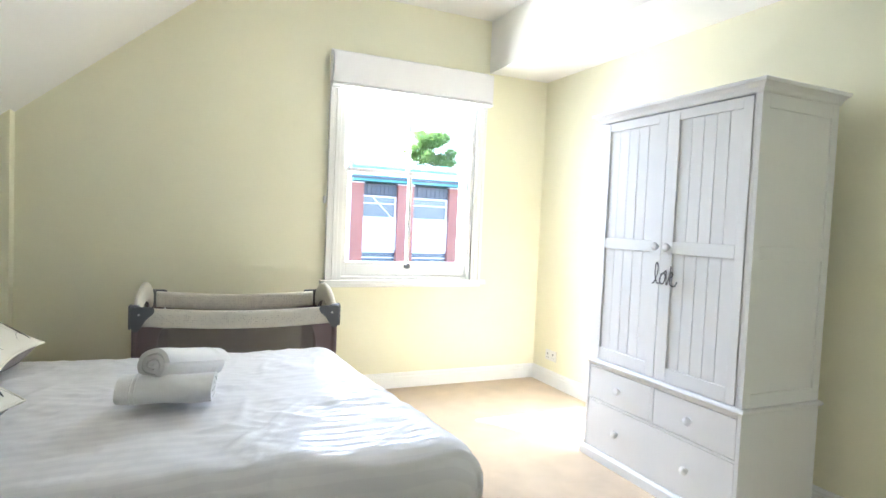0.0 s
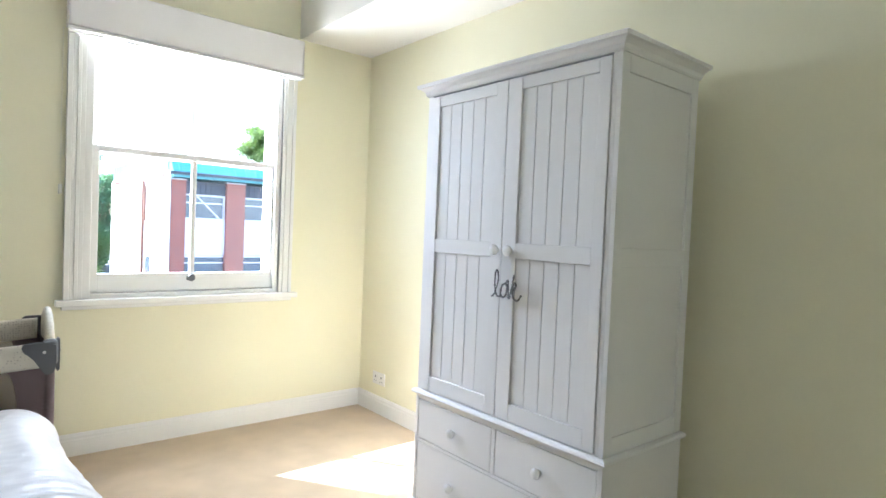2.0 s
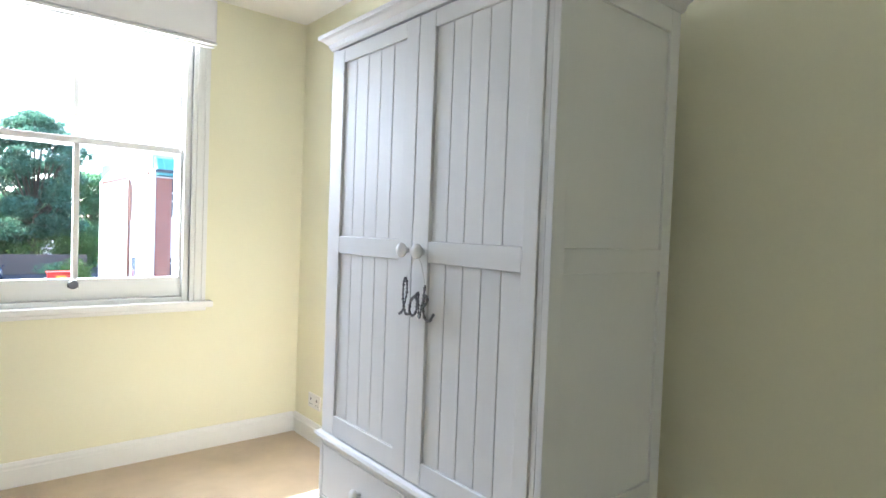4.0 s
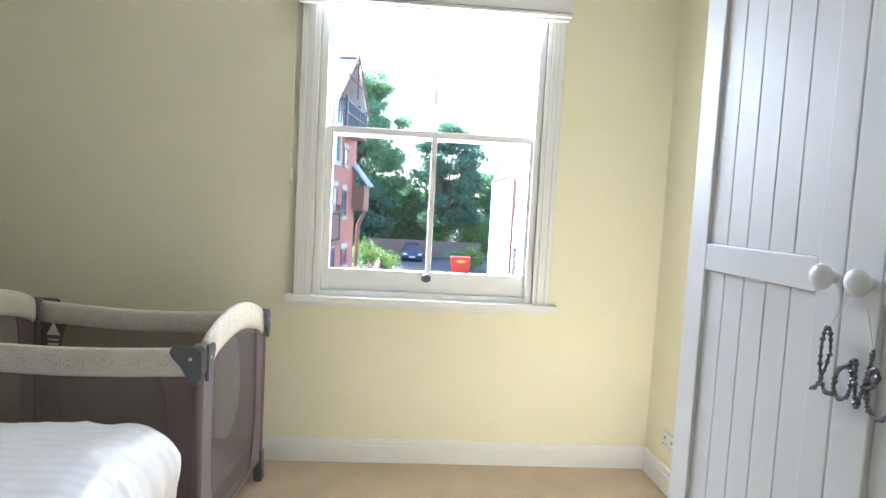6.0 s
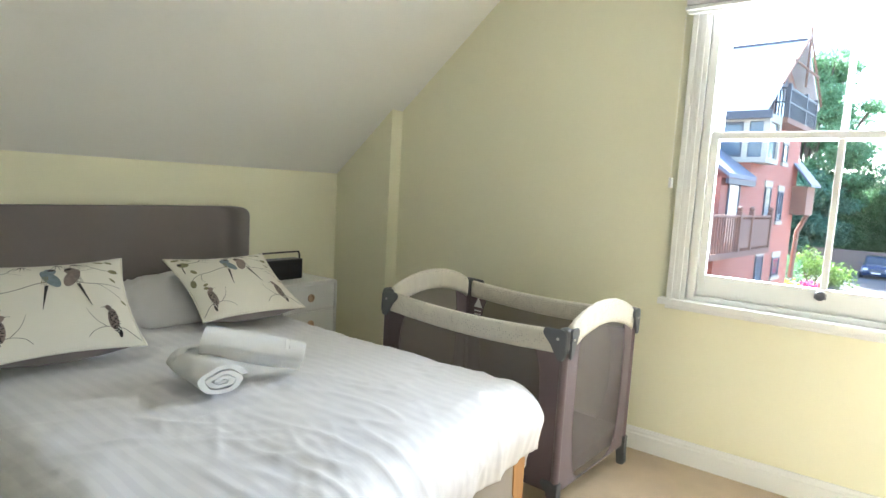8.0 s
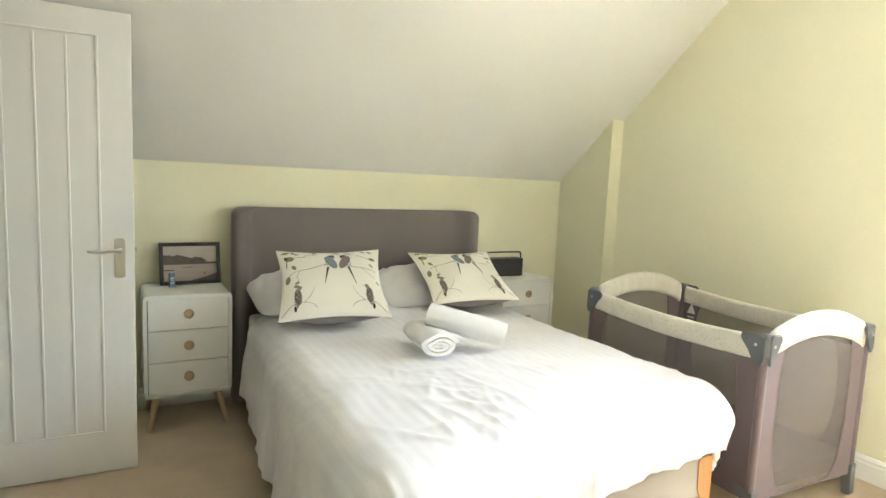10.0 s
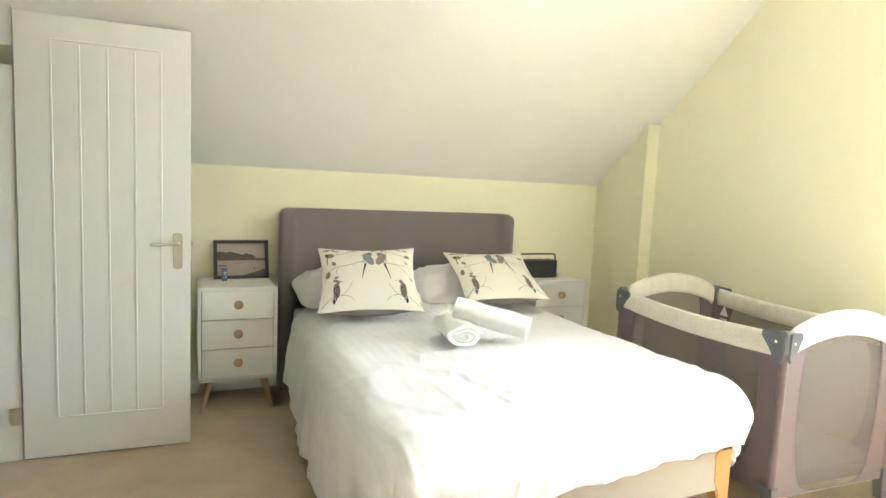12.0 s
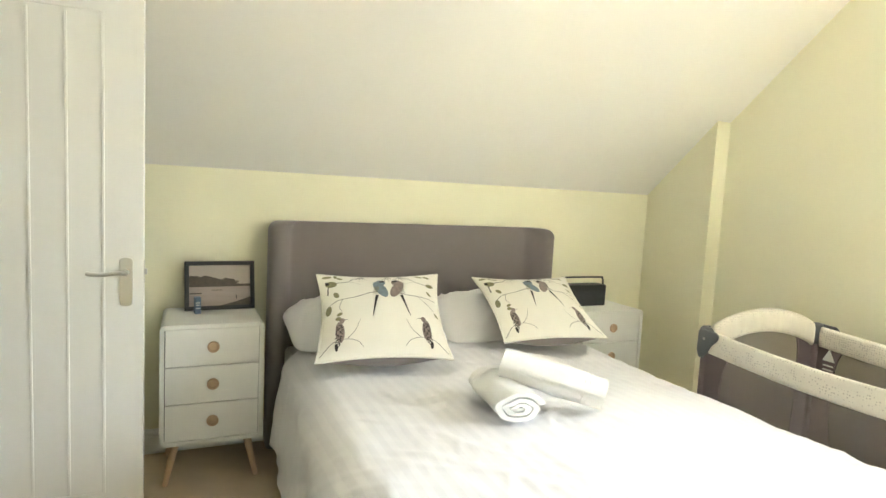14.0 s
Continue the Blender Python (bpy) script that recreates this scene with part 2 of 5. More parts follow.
def smooth_by_angle(ob, degrees=35):
    me = ob.data
    me.polygons.foreach_set("use_smooth", [True] * len(me.polygons))
    me.set_sharp_from_angle(angle=radians(degrees))
    return ob


def box(bm, x0, x1, y0, y1, z0, z1, bevel=0.0, segs=2):
    r = bmesh.ops.create_cube(bm, size=1, matrix=Matrix.Translation(((x0 + x1) / 2, (y0 + y1) / 2, (z0 + z1) / 2)) @ Matrix.Diagonal((abs(x1 - x0), abs(y1 - y0), abs(z1 - z0), 1)))
    if bevel:
        edges = list({e for v in r["verts"] for e in v.link_edges})
        bmesh.ops.bevel(bm, geom=edges, offset=bevel, segments=segs, profile=0.5, affect="EDGES")
    return bm


def boxes(*items, bevel=0.0, segs=2):
    bm = bmesh.new()
    for it in items:
        box(bm, *it, bevel=bevel, segs=segs)
    return bm


def cyl(bm, p, q, r0, r1=None, segs=20):
    p, q = Vector(p), Vector(q)
    d = q - p
    m = Matrix.Translation((p + q) / 2) @ d.to_track_quat("Z", "Y").to_matrix().to_4x4()
    bmesh.ops.create_cone(bm, cap_ends=True, segments=segs, radius1=r0, radius2=r0 if r1 is None else r1, depth=d.length, matrix=m)
    return bm


def lathe(bm, profile, at=(0, 0, 0), axis=(0, 0, 1), segs=24):
    """Turn a profile of (radius, height) round an axis."""
    m = Matrix.Translation(at) @ Vector(axis).to_track_quat("Z", "Y").to_matrix().to_4x4()
    rings = []
    for r, h in profile:
        rings.append([bm.verts.new(m @ Vector((r * math.cos(2 * math.pi * k / segs), r * math.sin(2 * math.pi * k / segs), h))) for k in range(segs)])
    for a, b in zip(rings, rings[1:]):
        for k in range(segs):
            bm.faces.new((a[k], a[(k + 1) % segs], b[(k + 1) % segs], b[k]))
    bm.faces.new(rings[0])
    bm.faces.new(rings[-1])
    return bm


def prism(bm, outline, depth_axis, a, b):
    """Extrude a closed outline of 2D points between a and b along the axis."""
    def put(u, v, w):
        return {"x": (w, u, v), "y": (u, w, v), "z": (u, v, w)}[depth_axis]
    lo = [bm.verts.new(put(u, v, a)) for u, v in outline]
    hi = [bm.verts.new(put(u, v, b)) for u, v in outline]
    n = len(outline)
    bm.faces.new(lo)
    bm.faces.new(hi)
    for k in range(n):
        bm.faces.new((lo[k], lo[(k + 1) % n], hi[(k + 1) % n], hi[k]))
    return bm


def tube(bm, pts, r, segs=8, closed=False):
    """A round bar along a line of points."""
    pts = [Vector(p) for p in pts]
    rings, n = [], len(pts)
    up = Vector((0.13, 0.21, 0.97)).normalized()
    for i, p in enumerate(pts):
        a = pts[(i - 1) % n] if closed or i else pts[0]
        b = pts[(i + 1) % n] if closed or i < n - 1 else pts[-1]
        d = (b - a).normalized()
        u = d.cross(up).normalized()
        v = u.cross(d)
        rings.append([bm.verts.new(p + r * (math.cos(2 * math.pi * k / segs) * u + math.sin(2 * math.pi * k / segs) * v)) for k in range(segs)])
    pairs = list(zip(rings, rings[1:])) + ([(rings[-1], rings[0])] if closed else [])
    for a, b in pairs:
        for k in range(segs):
            bm.faces.new((a[k], a[(k + 1) % segs], b[(k + 1) % segs], b[k]))
    if not closed:
        bm.faces.new(rings[0])
        bm.faces.new(rings[-1])
    return bm


def thing(name, at, label, category, group=""):
    ob = new(name)
    ob.location = at
    return tagged(ob, label, category, group)


def structure(name, bm, material, label, category="wall"):
    return tagged(finish(name, bm, material), label, category, kind="structure")


# ---- room shell ----
XW, XE, YN, YS = -0.82, 3.434, 4.575, 0.76      # west low wall, east wall, window wall, wall with the doorway
CEIL, EAVE, RISE = 2.95, 1.405, 0.86           # flat ceiling, top of low wall, slope
XTOP = XW + (CEIL - EAVE) / RISE
T = 0.3
TN = 0.20
WX0, WX1, WZ0, WZ1 = 1.661, 2.769, 0.85, 2.45  # window opening

structure("floor", boxes((XW - T, XE + T, -1.72, YN + TN, -0.12, 0.0)), M_CARPET, "beige twist-pile carpet", "carpet")
structure("wall_north", boxes((XW - T, WX0, YN, YN + TN, 0, 3.2), (WX1, XE + T, YN, YN + TN, 0, 3.2), (WX0, WX1, YN, YN + TN, 0, WZ0), (WX0, WX1, YN, YN + TN, WZ1, 3.2)), M_WALL, "pale cream painted wall around the sash window")
structure("wall_east", boxes((XE, XE + T, -1.6, YN, 0, 3.2)), M_WALL, "pale cream painted wall behind the wardrobe")
structure("wall_west", boxes((XW - T, XW, -1.6, YN, 0, EAVE)), M_WALL, "low cream painted wall under the sloping ceiling")
structure("wall_pier", prism(bmesh.new(), [(XW, 0), (-0.30, 0), (-0.30, EAVE + RISE * (-0.30 - XW)), (XW, EAVE)], "y", 4.47, YN), M_WALL, "cream painted chimney breast pier in the corner")
structure("wall_south", boxes((XW, -0.14, YS - 0.12, YS, 0, 2.0), (1.75, XE, YS - 0.12, YS, 0, CEIL), (-0.14, 1.75, YS - 0.12, YS, 2.12, CEIL)), M_WALL, "cream painted wall with the doorway")
structure("hall_wall", boxes((XW, XE, -1.72, -1.6, 0, 3.2)), M_WALL, "cream painted hallway wall")
structure("ceiling_slope", prism(bmesh.new(), [(XW - T, EAVE - RISE * T), (XTOP, CEIL), (XTOP, CEIL + 0.25), (XW - T, EAVE - RISE * T + 0.3)], "y", -1.6, YN), M_CEIL, "white painted sloping attic ceiling", "ceiling")
structure("ceiling", boxes((XTOP, XE + T, -1.6, YN, CEIL, CEIL + 0.2)), M_CEIL, "flat white painted ceiling", "ceiling")
structure("ceiling_beam", boxes((2.875, XE, YS, YN, 2.535, CEIL)), M_CEIL, "boxed white plaster beam along the wall", "beam")

# skirting boards with a moulded top
SKIRT = [(0, 0), (0.018, 0), (0.018, 0.085), (0.014, 0.092), (0.014, 0.105), (0.008, 0.118), (0, 0.12)]


def skirting(name, axis, at, sign, a, b):
    prof = [(at + sign * d, h) for d, h in SKIRT]
    structure(name, prism(bmesh.new(), prof, axis, a, b), M_TRIM, "white painted moulded skirting board", "skirting board")


skirting("baseboard_north", "x", YN, -1, -0.30 + 0.018, XE - 0.018)
skirting("baseboard_east", "y", XE, -1, YS, YN)
skirting("baseboard_west", "y", XW, 1, YS, 4.47)
# doorway lining and its room side
structure("door_frame", boxes((-0.165, -0.115, YS - 0.14, YS + 0.004, 0, 2.05), (-0.165, 1.75, YS - 0.14, YS + 0.004, 2.05, 2.10), (-0.235, -0.165, YS + 0.002, YS + 0.018, 0, 2.17), (-0.165, 1.75, YS + 0.002, YS + 0.018, 2.10, 2.17), bevel=0.003), M_TRIM, "white painted door lining and architrave", "door frame")

# ---- sash window ----
YW = YN - 0.034
structure("casing_board", boxes((1.578, 1.661, YN - 0.016, YN - 0.001, WZ0, 2.45), (2.769, 2.850, YN - 0.016, YN - 0.001, WZ0, 2.45)), M_TRIM, "white painted casing board", "window casing")
casing = structure("window_casing", boxes(
    (1.574, 1.600, YW, YN, WZ0, 2.45), (1.600, 1.619, YW + 0.006, YN, WZ0, 2.45), (1.619, 1.639, YW + 0.002, YN, WZ0, 2.45), (1.639, 1.661, YW + 0.009, YN, WZ0, 2.45),
    (2.769, 2.791, YW + 0.009, YN, WZ0, 2.45), (2.791, 2.811, YW + 0.002, YN, WZ0, 2.45), (2.811, 2.830, YW + 0.006, YN, WZ0, 2.45), (2.830, 2.854, YW, YN, WZ0, 2.45),
    (1.574, 2.854, YW, YN, 2.45, 2.52), (1.540, 2.888, YW - 0.03, YN + 0.01, WZ0 - 0.032, WZ0), (1.569, 2.861, YW + 0.01, YN, WZ0 - 0.055, WZ0 - 0.032), bevel=0.0025), M_TRIM, "white painted fluted window casing and sill", "window casing")
structure("window_frame", boxes(
    (1.661, 1.700, YN - 0.004, 4.775, WZ0, WZ1), (2.735, 2.769, YN - 0.004, 4.775, WZ0, WZ1), (1.700, 2.735, 4.60, 4.775, 2.42, WZ1),
    (1.700, 2.735, YN - 0.004, 4.775, WZ0, 0.876), (1.700, 1.714, 4.64, 4.652, 0.876, 2.42), (2.720, 2.735, 4.64, 4.652, 0.876, 2.42), bevel=0.003), M_TRIM, "white painted box frame round the sliding sashes", "window frame")
structure("window_sill_outside", boxes((1.520, 2.910, 4.776, 4.90, 0.80, 0.865), bevel=0.006), M_STONE, "pale stone sill outside the window", "window sill")


def sash(name, y, z0, z1, bottom, top, label):
    ob = thing(name, (0, y, z0), label, "window sash", "sliding sashes")
    h = z1 - z0
    part("stile", boxes((1.702, 1.736, -0.02, 0.02, 0, h), bevel=0.003), M_TRIM, ob)
    part("stile", boxes((2.728, 2.733, -0.02, 0.02, 0, h), (2.720, 2.729, -0.019, 0.019, 0, h), bevel=0.001), M_TRIM, ob)
    part("bottom_rail", boxes((1.736, 2.720, -0.02, 0.02, 0, bottom), bevel=0.003), M_TRIM, ob)
    part("top_rail", boxes((1.736, 2.720, -0.02, 0.02, h - top, h), bevel=0.003), M_TRIM, ob)
    part("glazing_bar", boxes((2.223, 2.250, -0.016, 0.016, bottom, h - top), bevel=0.004), M_TRIM, ob)
    for x0, x1 in ((1.736, 2.223), (2.250, 2.720)):
        p = part("pane", boxes((x0, x1, -0.002, 0.002, bottom, h - top)), M_GLASS, ob)
        p.visible_shadow = False
    return ob


sash("lower_sash", 4.618, 0.878, 1.692, 0.106, 0.034, "white painted lower sash with two panes and a central glazing bar")
sash("upper_sash", 4.675, 1.655, 2.418, 0.036, 0.05, "white painted upper sash with two panes above the lower sash")
lift = thing("sash_lift", (2.228, 4.592, 0.952), "dark metal finger lift on the bottom rail of the sash", "sash lift")
bm = boxes((-0.024, 0.024, -0.004, 0.006, -0.012, 0.014), bevel=0.002)
lathe(bm, [(0.0, -0.022), (0.02, -0.02), (0.023, -0.010), (0.018, -0.003)], (0, 0.0, 0.004), (0, 1, 0), 16)
part("lift", bm, M_GREYP, lift)

# roller blind wound up in a fabric covered box
blind = thing("window_blind", (2.207, 4.55, 2.25), "raised white fabric blind with a boxed pelmet above the window", "window blind")
part("pelmet", boxes((-0.642, 0.642, -0.10, -0.088, 0.02, 0.235), (-0.642, 0.642, -0.10, -0.012, 0.228, 0.238), (-0.644, -0.632, -0.10, -0.012, 0.02, 0.235), (0.632, 0.644, -0.10, -0.012, 0.02, 0.235), bevel=0.003), M_LINEN, blind)
part("bottom_bar", boxes((-0.647, 0.647, -0.108, -0.08, -0.002, 0.014), (-0.642, 0.642, -0.075, -0.055, -0.012, 0.004), bevel=0.004), M_TRIM, blind)
part("folded_fabric", boxes((-0.637, 0.637, -0.085, -0.065, 0.0, 0.22), (-0.637, 0.637, -0.06, -0.04, -0.01, 0.22), (-0.637, 0.637, -0.036, -0.018, 0.004, 0.22), bevel=0.006), M_LINEN, blind)
bm = bmesh.new()
for k in range(50):
    for y in (-0.030, -0.042):
        bmesh.ops.create_icosphere(bm, subdivisions=1, radius=0.0025, matrix=Matrix.Translation((-0.659, y, -0.80 + k * 0.0165)))
part("bead_chain", bm, M_TRIM, blind)
part("chain_clip", boxes((-0.666, -0.651, -0.046, -0.012, -0.84, -0.79), bevel=0.003), M_SOCKET, blind)

# double socket
sock = thing("wall_socket", (XE, 4.31, 0.245), "white plastic double wall socket above the skirting", "wall socket")
part("plate", boxes((-0.010, 0, -0.073, 0.073, -0.043, 0.043), bevel=0.003), M_SOCKET, sock)
for y in (-0.036, 0.036):
    part("switch", boxes((-0.0125, -0.010, y - 0.004, y + 0.004, 0.004, 0.018)), M_GREYP, sock)
    for dy in (-0.011, 0.011):
        part("pin_hole", boxes((-0.0112, -0.010, y + dy - 0.004, y + dy + 0.004, -0.022, -0.017)), M_GREYP, sock)

# ---- wardrobe ----
WY = 2.54
w = thing("wardrobe", (2.80, WY, 0), "white painted two-door wardrobe with tongue and groove panels over three drawers", "wardrobe")
HW = 0.505


def cornice_ring(bm, levels):
    """A moulded lid: stacked rectangles (overhang, height)."""
    rings = []
    for o, z in levels:
        rings.append([bm.verts.new(p) for p in ((-o, -HW - o, z), (0.50 + o * 0.4, -HW - o, z), (0.50 + o * 0.4, HW + o, z), (-o, HW + o, z))])
    for a, b in zip(rings, rings[1:]):
        for k in range(4):
            bm.faces.new((a[k], a[(k + 1) % 4], b[(k + 1) % 4], b[k]))
    bm.faces.new(rings[0])
    bm.faces.new(rings[-1])
    return bm


part("cornice", cornice_ring(bmesh.new(), [(0.004, 1.905), (0.010, 1.912), (0.014, 1.925), (0.030, 1.938), (0.040, 1.942), (0.042, 1.955), (0.038, 1.958)]), M_WARD, w)
part("side_panel", boxes((0.004, 0.50, -HW + 0.008, -HW + 0.02, 0.57, 1.905)), M_WARD, w)
for x0 in (0.0, 0.455):
    part("side_stile", boxes((x0, x0 + 0.045, -HW, -HW + 0.02, 0.57, 1.905), bevel=0.002), M_WARD, w)
for z0 in (0.57, 1.205, 1.845):
    part("side_rail", boxes((0.045, 0.455, -HW, -HW + 0.012, z0, z0 + 0.06), bevel=0.002), M_WARD, w)
part("side_panel", boxes((0.0, 0.50, HW - 0.02, HW, 0.57, 1.905)), M_WARD, w)
part("back", boxes((0.47, 0.498, -HW + 0.02, HW - 0.02, 0.05, 1.904)), M_WARD, w)
# solid dark block: its colour supplies the shade behind the door gaps
part("interior", boxes((0.03, 0.47, -HW + 0.02, HW - 0.02, 0.05, 1.90)), M_GAP, w)
for y0 in (-HW + 0.02, HW - 0.035):
    part("front_post", boxes((0.0, 0.03, y0, y0 + 0.015, 0.57, 1.905)), M_WARD, w)
for y0 in (-HW - 0.004, HW - 0.016):
    part("lower_side", boxes((-0.004, 0.50, y0, y0 + 0.02, 0.05, 0.545), bevel=0.002), M_WARD, w)
part("drawer_divider", boxes((-0.004, 0.03, -0.010, 0.010, 0.342, 0.525), bevel=0.002), M_WARD, w)
for z0, z1 in ((0.330, 0.342), (0.525, 0.545)):
    part("drawer_rail", boxes((-0.004, 0.03, -HW + 0.016, HW - 0.016, z0, z1), bevel=0.002), M_WARD, w)
part("waist_moulding", cornice_ring(bmesh.new(), [(0.006, 0.545), (0.018, 0.549), (0.022, 0.556), (0.018, 0.565), (0.006, 0.569)]), M_WARD, w)
part("plinth", cornice_ring(bmesh.new(), [(0.020, 0.0), (0.020, 0.045), (0.014, 0.054), (0.006, 0.058)]), M_WARD, w)


def knob(parent, x, y, z, name="knob", label=""):
    bm = bmesh.new()
    lathe(bm, [(0.010, 0), (0.008, 0.007), (0.010, 0.011), (0.019, 0.015), (0.0215, 0.022), (0.018, 0.029), (0.007, 0.033)], (x, y, z), (-1, 0, 0), 24)
    return smooth_by_angle(part(name, bm, M_WARD, parent, label), 50)


def wardrobe_door(y0, y1, knob_y):
    d = part("door", boxes((0.011, 0.022, y0, y1, 0.574, 1.898)), M_WARD, w)
    so, si = 0.047, (0.072 if y0 < -0.1 else 0.060)
    a, b = (y0 + so, y1 - si) if y0 < -0.1 else (y0 + si, y1 - so)
    for p_, q_ in ((y0, a), (b, y1)):
        part("stile", boxes((-0.004, 0.011, p_, q_, 0.574, 1.898), bevel=0.0025), M_WARD, d)
    for z0, z1 in ((0.574, 0.642), (1.203, 1.263), (1.850, 1.898)):
        part("rail", boxes((-0.0035, 0.011, a, b, z0, z1), bevel=0.0025), M_WARD, d)
    n = 5
    for z0, z1 in ((0.642, 1.203), (1.263, 1.850)):
        for k in range(n):
            part("board", boxes((0.004, 0.011, a + (b - a) * k / n + 0.0009, a + (b - a) * (k + 1) / n - 0.0009, z0, z1), bevel=0.0014, segs=1), M_WARD, d)
    knob(d, -0.004, knob_y, 1.234)


wardrobe_door(-HW + 0.038, -0.0012, -0.052)
wardrobe_door(0.0012, HW - 0.038, 0.022)
for y0, y1, z0, z1, knobs in ((-HW + 0.019, -0.013, 0.345, 0.522, (-0.242,)), (0.013, HW - 0.019, 0.345, 0.522, (0.238,)), (-HW + 0.019, HW - 0.019, 0.062, 0.327, (-0.241, 0.237))):
    d = part("drawer", boxes((-0.003, 0.02, y0, y1, z0, z1), bevel=0.003), M_WARD, w)
    for ky in knobs:
        knob(d, -0.003, ky, 0.434 if z0 > 0.3 else 0.20)

# beaded word hanging from the door knobs
love = thing("beaded_word", (2.778, 2.490, 1.085), "silver beaded wire word hanging on white cord from the wardrobe knobs", "hanging decoration")


def curve_pts(ctrl, n=10):
    """A smooth line through the control points."""
    out = []
    c = [Vector(p) for p in ctrl]
    c = [c[0] * 2 - c[1]] + c + [c[-1] * 2 - c[-2]]
    for i in range(1, len(c) - 2):
        for k in range(n):
            t = k / n
            out.append(0.5 * ((2 * c[i]) + (c[i + 1] - c[i - 1]) * t + (2 * c[i - 1] - 5 * c[i] + 4 * c[i + 1] - c[i + 2]) * t * t + (3 * c[i] - c[i - 1] - 3 * c[i + 1] + c[i + 2]) * t ** 3))
    out.append(c[-2])
    return out


def beaded(name, ctrl):
    pts = curve_pts([(0, -u, v) for u, v in ctrl], 8)
    bm = tube(bmesh.new(), pts, 0.0022, 6)
    for k, p in enumerate(pts[::2]):
        bmesh.ops.create_icosphere(bm, subdivisions=1, radius=0.0035 + 0.0007 * (k % 3), matrix=Matrix.Translation(p) @ Matrix.Rotation(k * 1.3, 4, "X"))
    part(name, bm, M_BEADS, love)


beaded("letter_l", [(-0.075, -0.035), (-0.060, -0.022), (-0.042, 0.030), (-0.047, 0.068), (-0.058, 0.060), (-0.060, 0.010), (-0.048, -0.028), (-0.030, -0.030)])
beaded("letter_o", [(-0.030, -0.030), (-0.020, 0.010), (-0.004, 0.022), (0.006, 0.010), (0.002, -0.020), (-0.014, -0.032), (-0.028, -0.020), (-0.022, 0.010), (-0.004, 0.022)])
beaded("letter_v", [(-0.004, 0.020), (0.010, 0.034), (0.013, 0.0), (0.018, -0.034), (0.026, -0.010), (0.036, 0.030), (0.040, 0.056)])
beaded("letter_e", [(0.028, -0.004), (0.044, 0.004), (0.052, 0.020), (0.044, 0.030), (0.036, 0.014), (0.036, -0.014), (0.046, -0.034), (0.066, -0.036), (0.080, -0.018)])
bm = tube(bmesh.new(), [(0, 0.052, 0.066), (0.002, 0.026, 0.110), (-0.004, -0.001, 0.149)], 0.0009, 6)
tube(bm, [(0, -0.040, 0.056), (0.002, -0.020, 0.110), (-0.004, 0.001, 0.149)], 0.0009, 6)
part("cord", bm, M_STRING, love)

# ---- bed ----
bed = thing("bed", (0, 0, 0), "taupe upholstered double bed frame with orange oak legs", "bed")


def headboard(bm):
    """Padded board with forward-curving wings: plan outline swept up to a rounded top."""
    y0, y1 = 1.972, 3.606
    front = [(-0.64, y0 + 0.0), (-0.625, y0 + 0.012), (-0.618, y0 + 0.035), (-0.622, y0 + 0.060), (-0.640, y0 + 0.080), (-0.670, y0 + 0.098), (-0.700, y0 + 0.120), (-0.715, y0 + 0.165)]
    ring = [(-0.785, y0 + 0.03), (-0.775, y0 + 0.006), (-0.755, y0)] + front
    ring += [(x, y0 + y1 - y) for x, y in reversed([(-0.785, y0 + 0.03), (-0.775, y0 + 0.006), (-0.755, y0)] + front)]
    cy = (y0 + y1) / 2
    levels = [(0.03, 0)] + [(1.163 - 0.05 + 0.05 * math.sin(a), 1 - math.cos(a)) for a in [math.pi / 2 * k / 8 for k in range(9)]]
    rings = []
    for z, c in levels:
        row = []
        for x, y in ring:
            yy = y - math.copysign(min(0.05, abs(y - cy)) * c, y - cy) if abs(y - cy) > 0.60 else y
            xx = x + (-0.735 - x) * c * 0.45
            row.append(bm.verts.new((xx, yy, z)))
        rings.append(row)
    m = len(ring)
    for a, b in zip(rings, rings[1:]):
        for k in range(m):
            bm.faces.new((a[k], a[(k + 1) % m], b[(k + 1) % m], b[k]))
    bm.faces.new(rings[0])
    bm.faces.new(rings[-1])
    return bm


smooth_by_angle(part("headboard", headboard(bmesh.new()), M_HEAD, bed), 60)
part("base", boxes((-0.70, 1.385, 2.04, 3.43, 0.15, 0.33), bevel=0.012, segs=3), M_BASE, bed)
for x, y, s in ((1.345, 3.418, 1), (1.345, 2.02, -1), (-0.60, 3.435, 1), (-0.60, 2.12, -1)):
    bm = bmesh.new()
    prof = [(0.0, 0.020), (0.10, 0.026), (0.16, 0.034), (0.19, 0.042), (0.31, 0.045), (0.322, 0.040)]
    rings = []
    for z, h in prof:
        cx, cy = x + 0.045 - h, y + s * (0.045 - h)
        rings.append([bm.verts.new(p) for p in ((cx - h, cy - h, z), (cx + h, cy - h, z), (cx + h, cy + h, z), (cx - h, cy + h, z))])
    for a, b in zip(rings, rings[1:]):
        for k in range(4):
            bm.faces.new((a[k], a[(k + 1) % 4], b[(k + 1) % 4], b[k]))
    bm.faces.new(rings[0])
    bm.faces.new(rings[-1])
    bmesh.ops.bevel(bm, geom=[e for e in bm.edges if abs(e.verts[0].co.z - e.verts[1].co.z) > 0.001], offset=0.006, segments=2, affect="EDGES")
    part("leg", bm, M_OAK, bed, "orange oak corner leg")
mt = thing("mattress", (0, 0, 0), "white double mattress under the duvet", "mattress")
part("mattress_body", boxes((-0.66, 1.37, 2.05, 3.42, 0.33, 0.545), bevel=0.03, segs=3), M_LINEN, mt)


def fbm(p, s, o=3):
    return noise.fractal(Vector(p) * s, 1.0, 2.0, o)


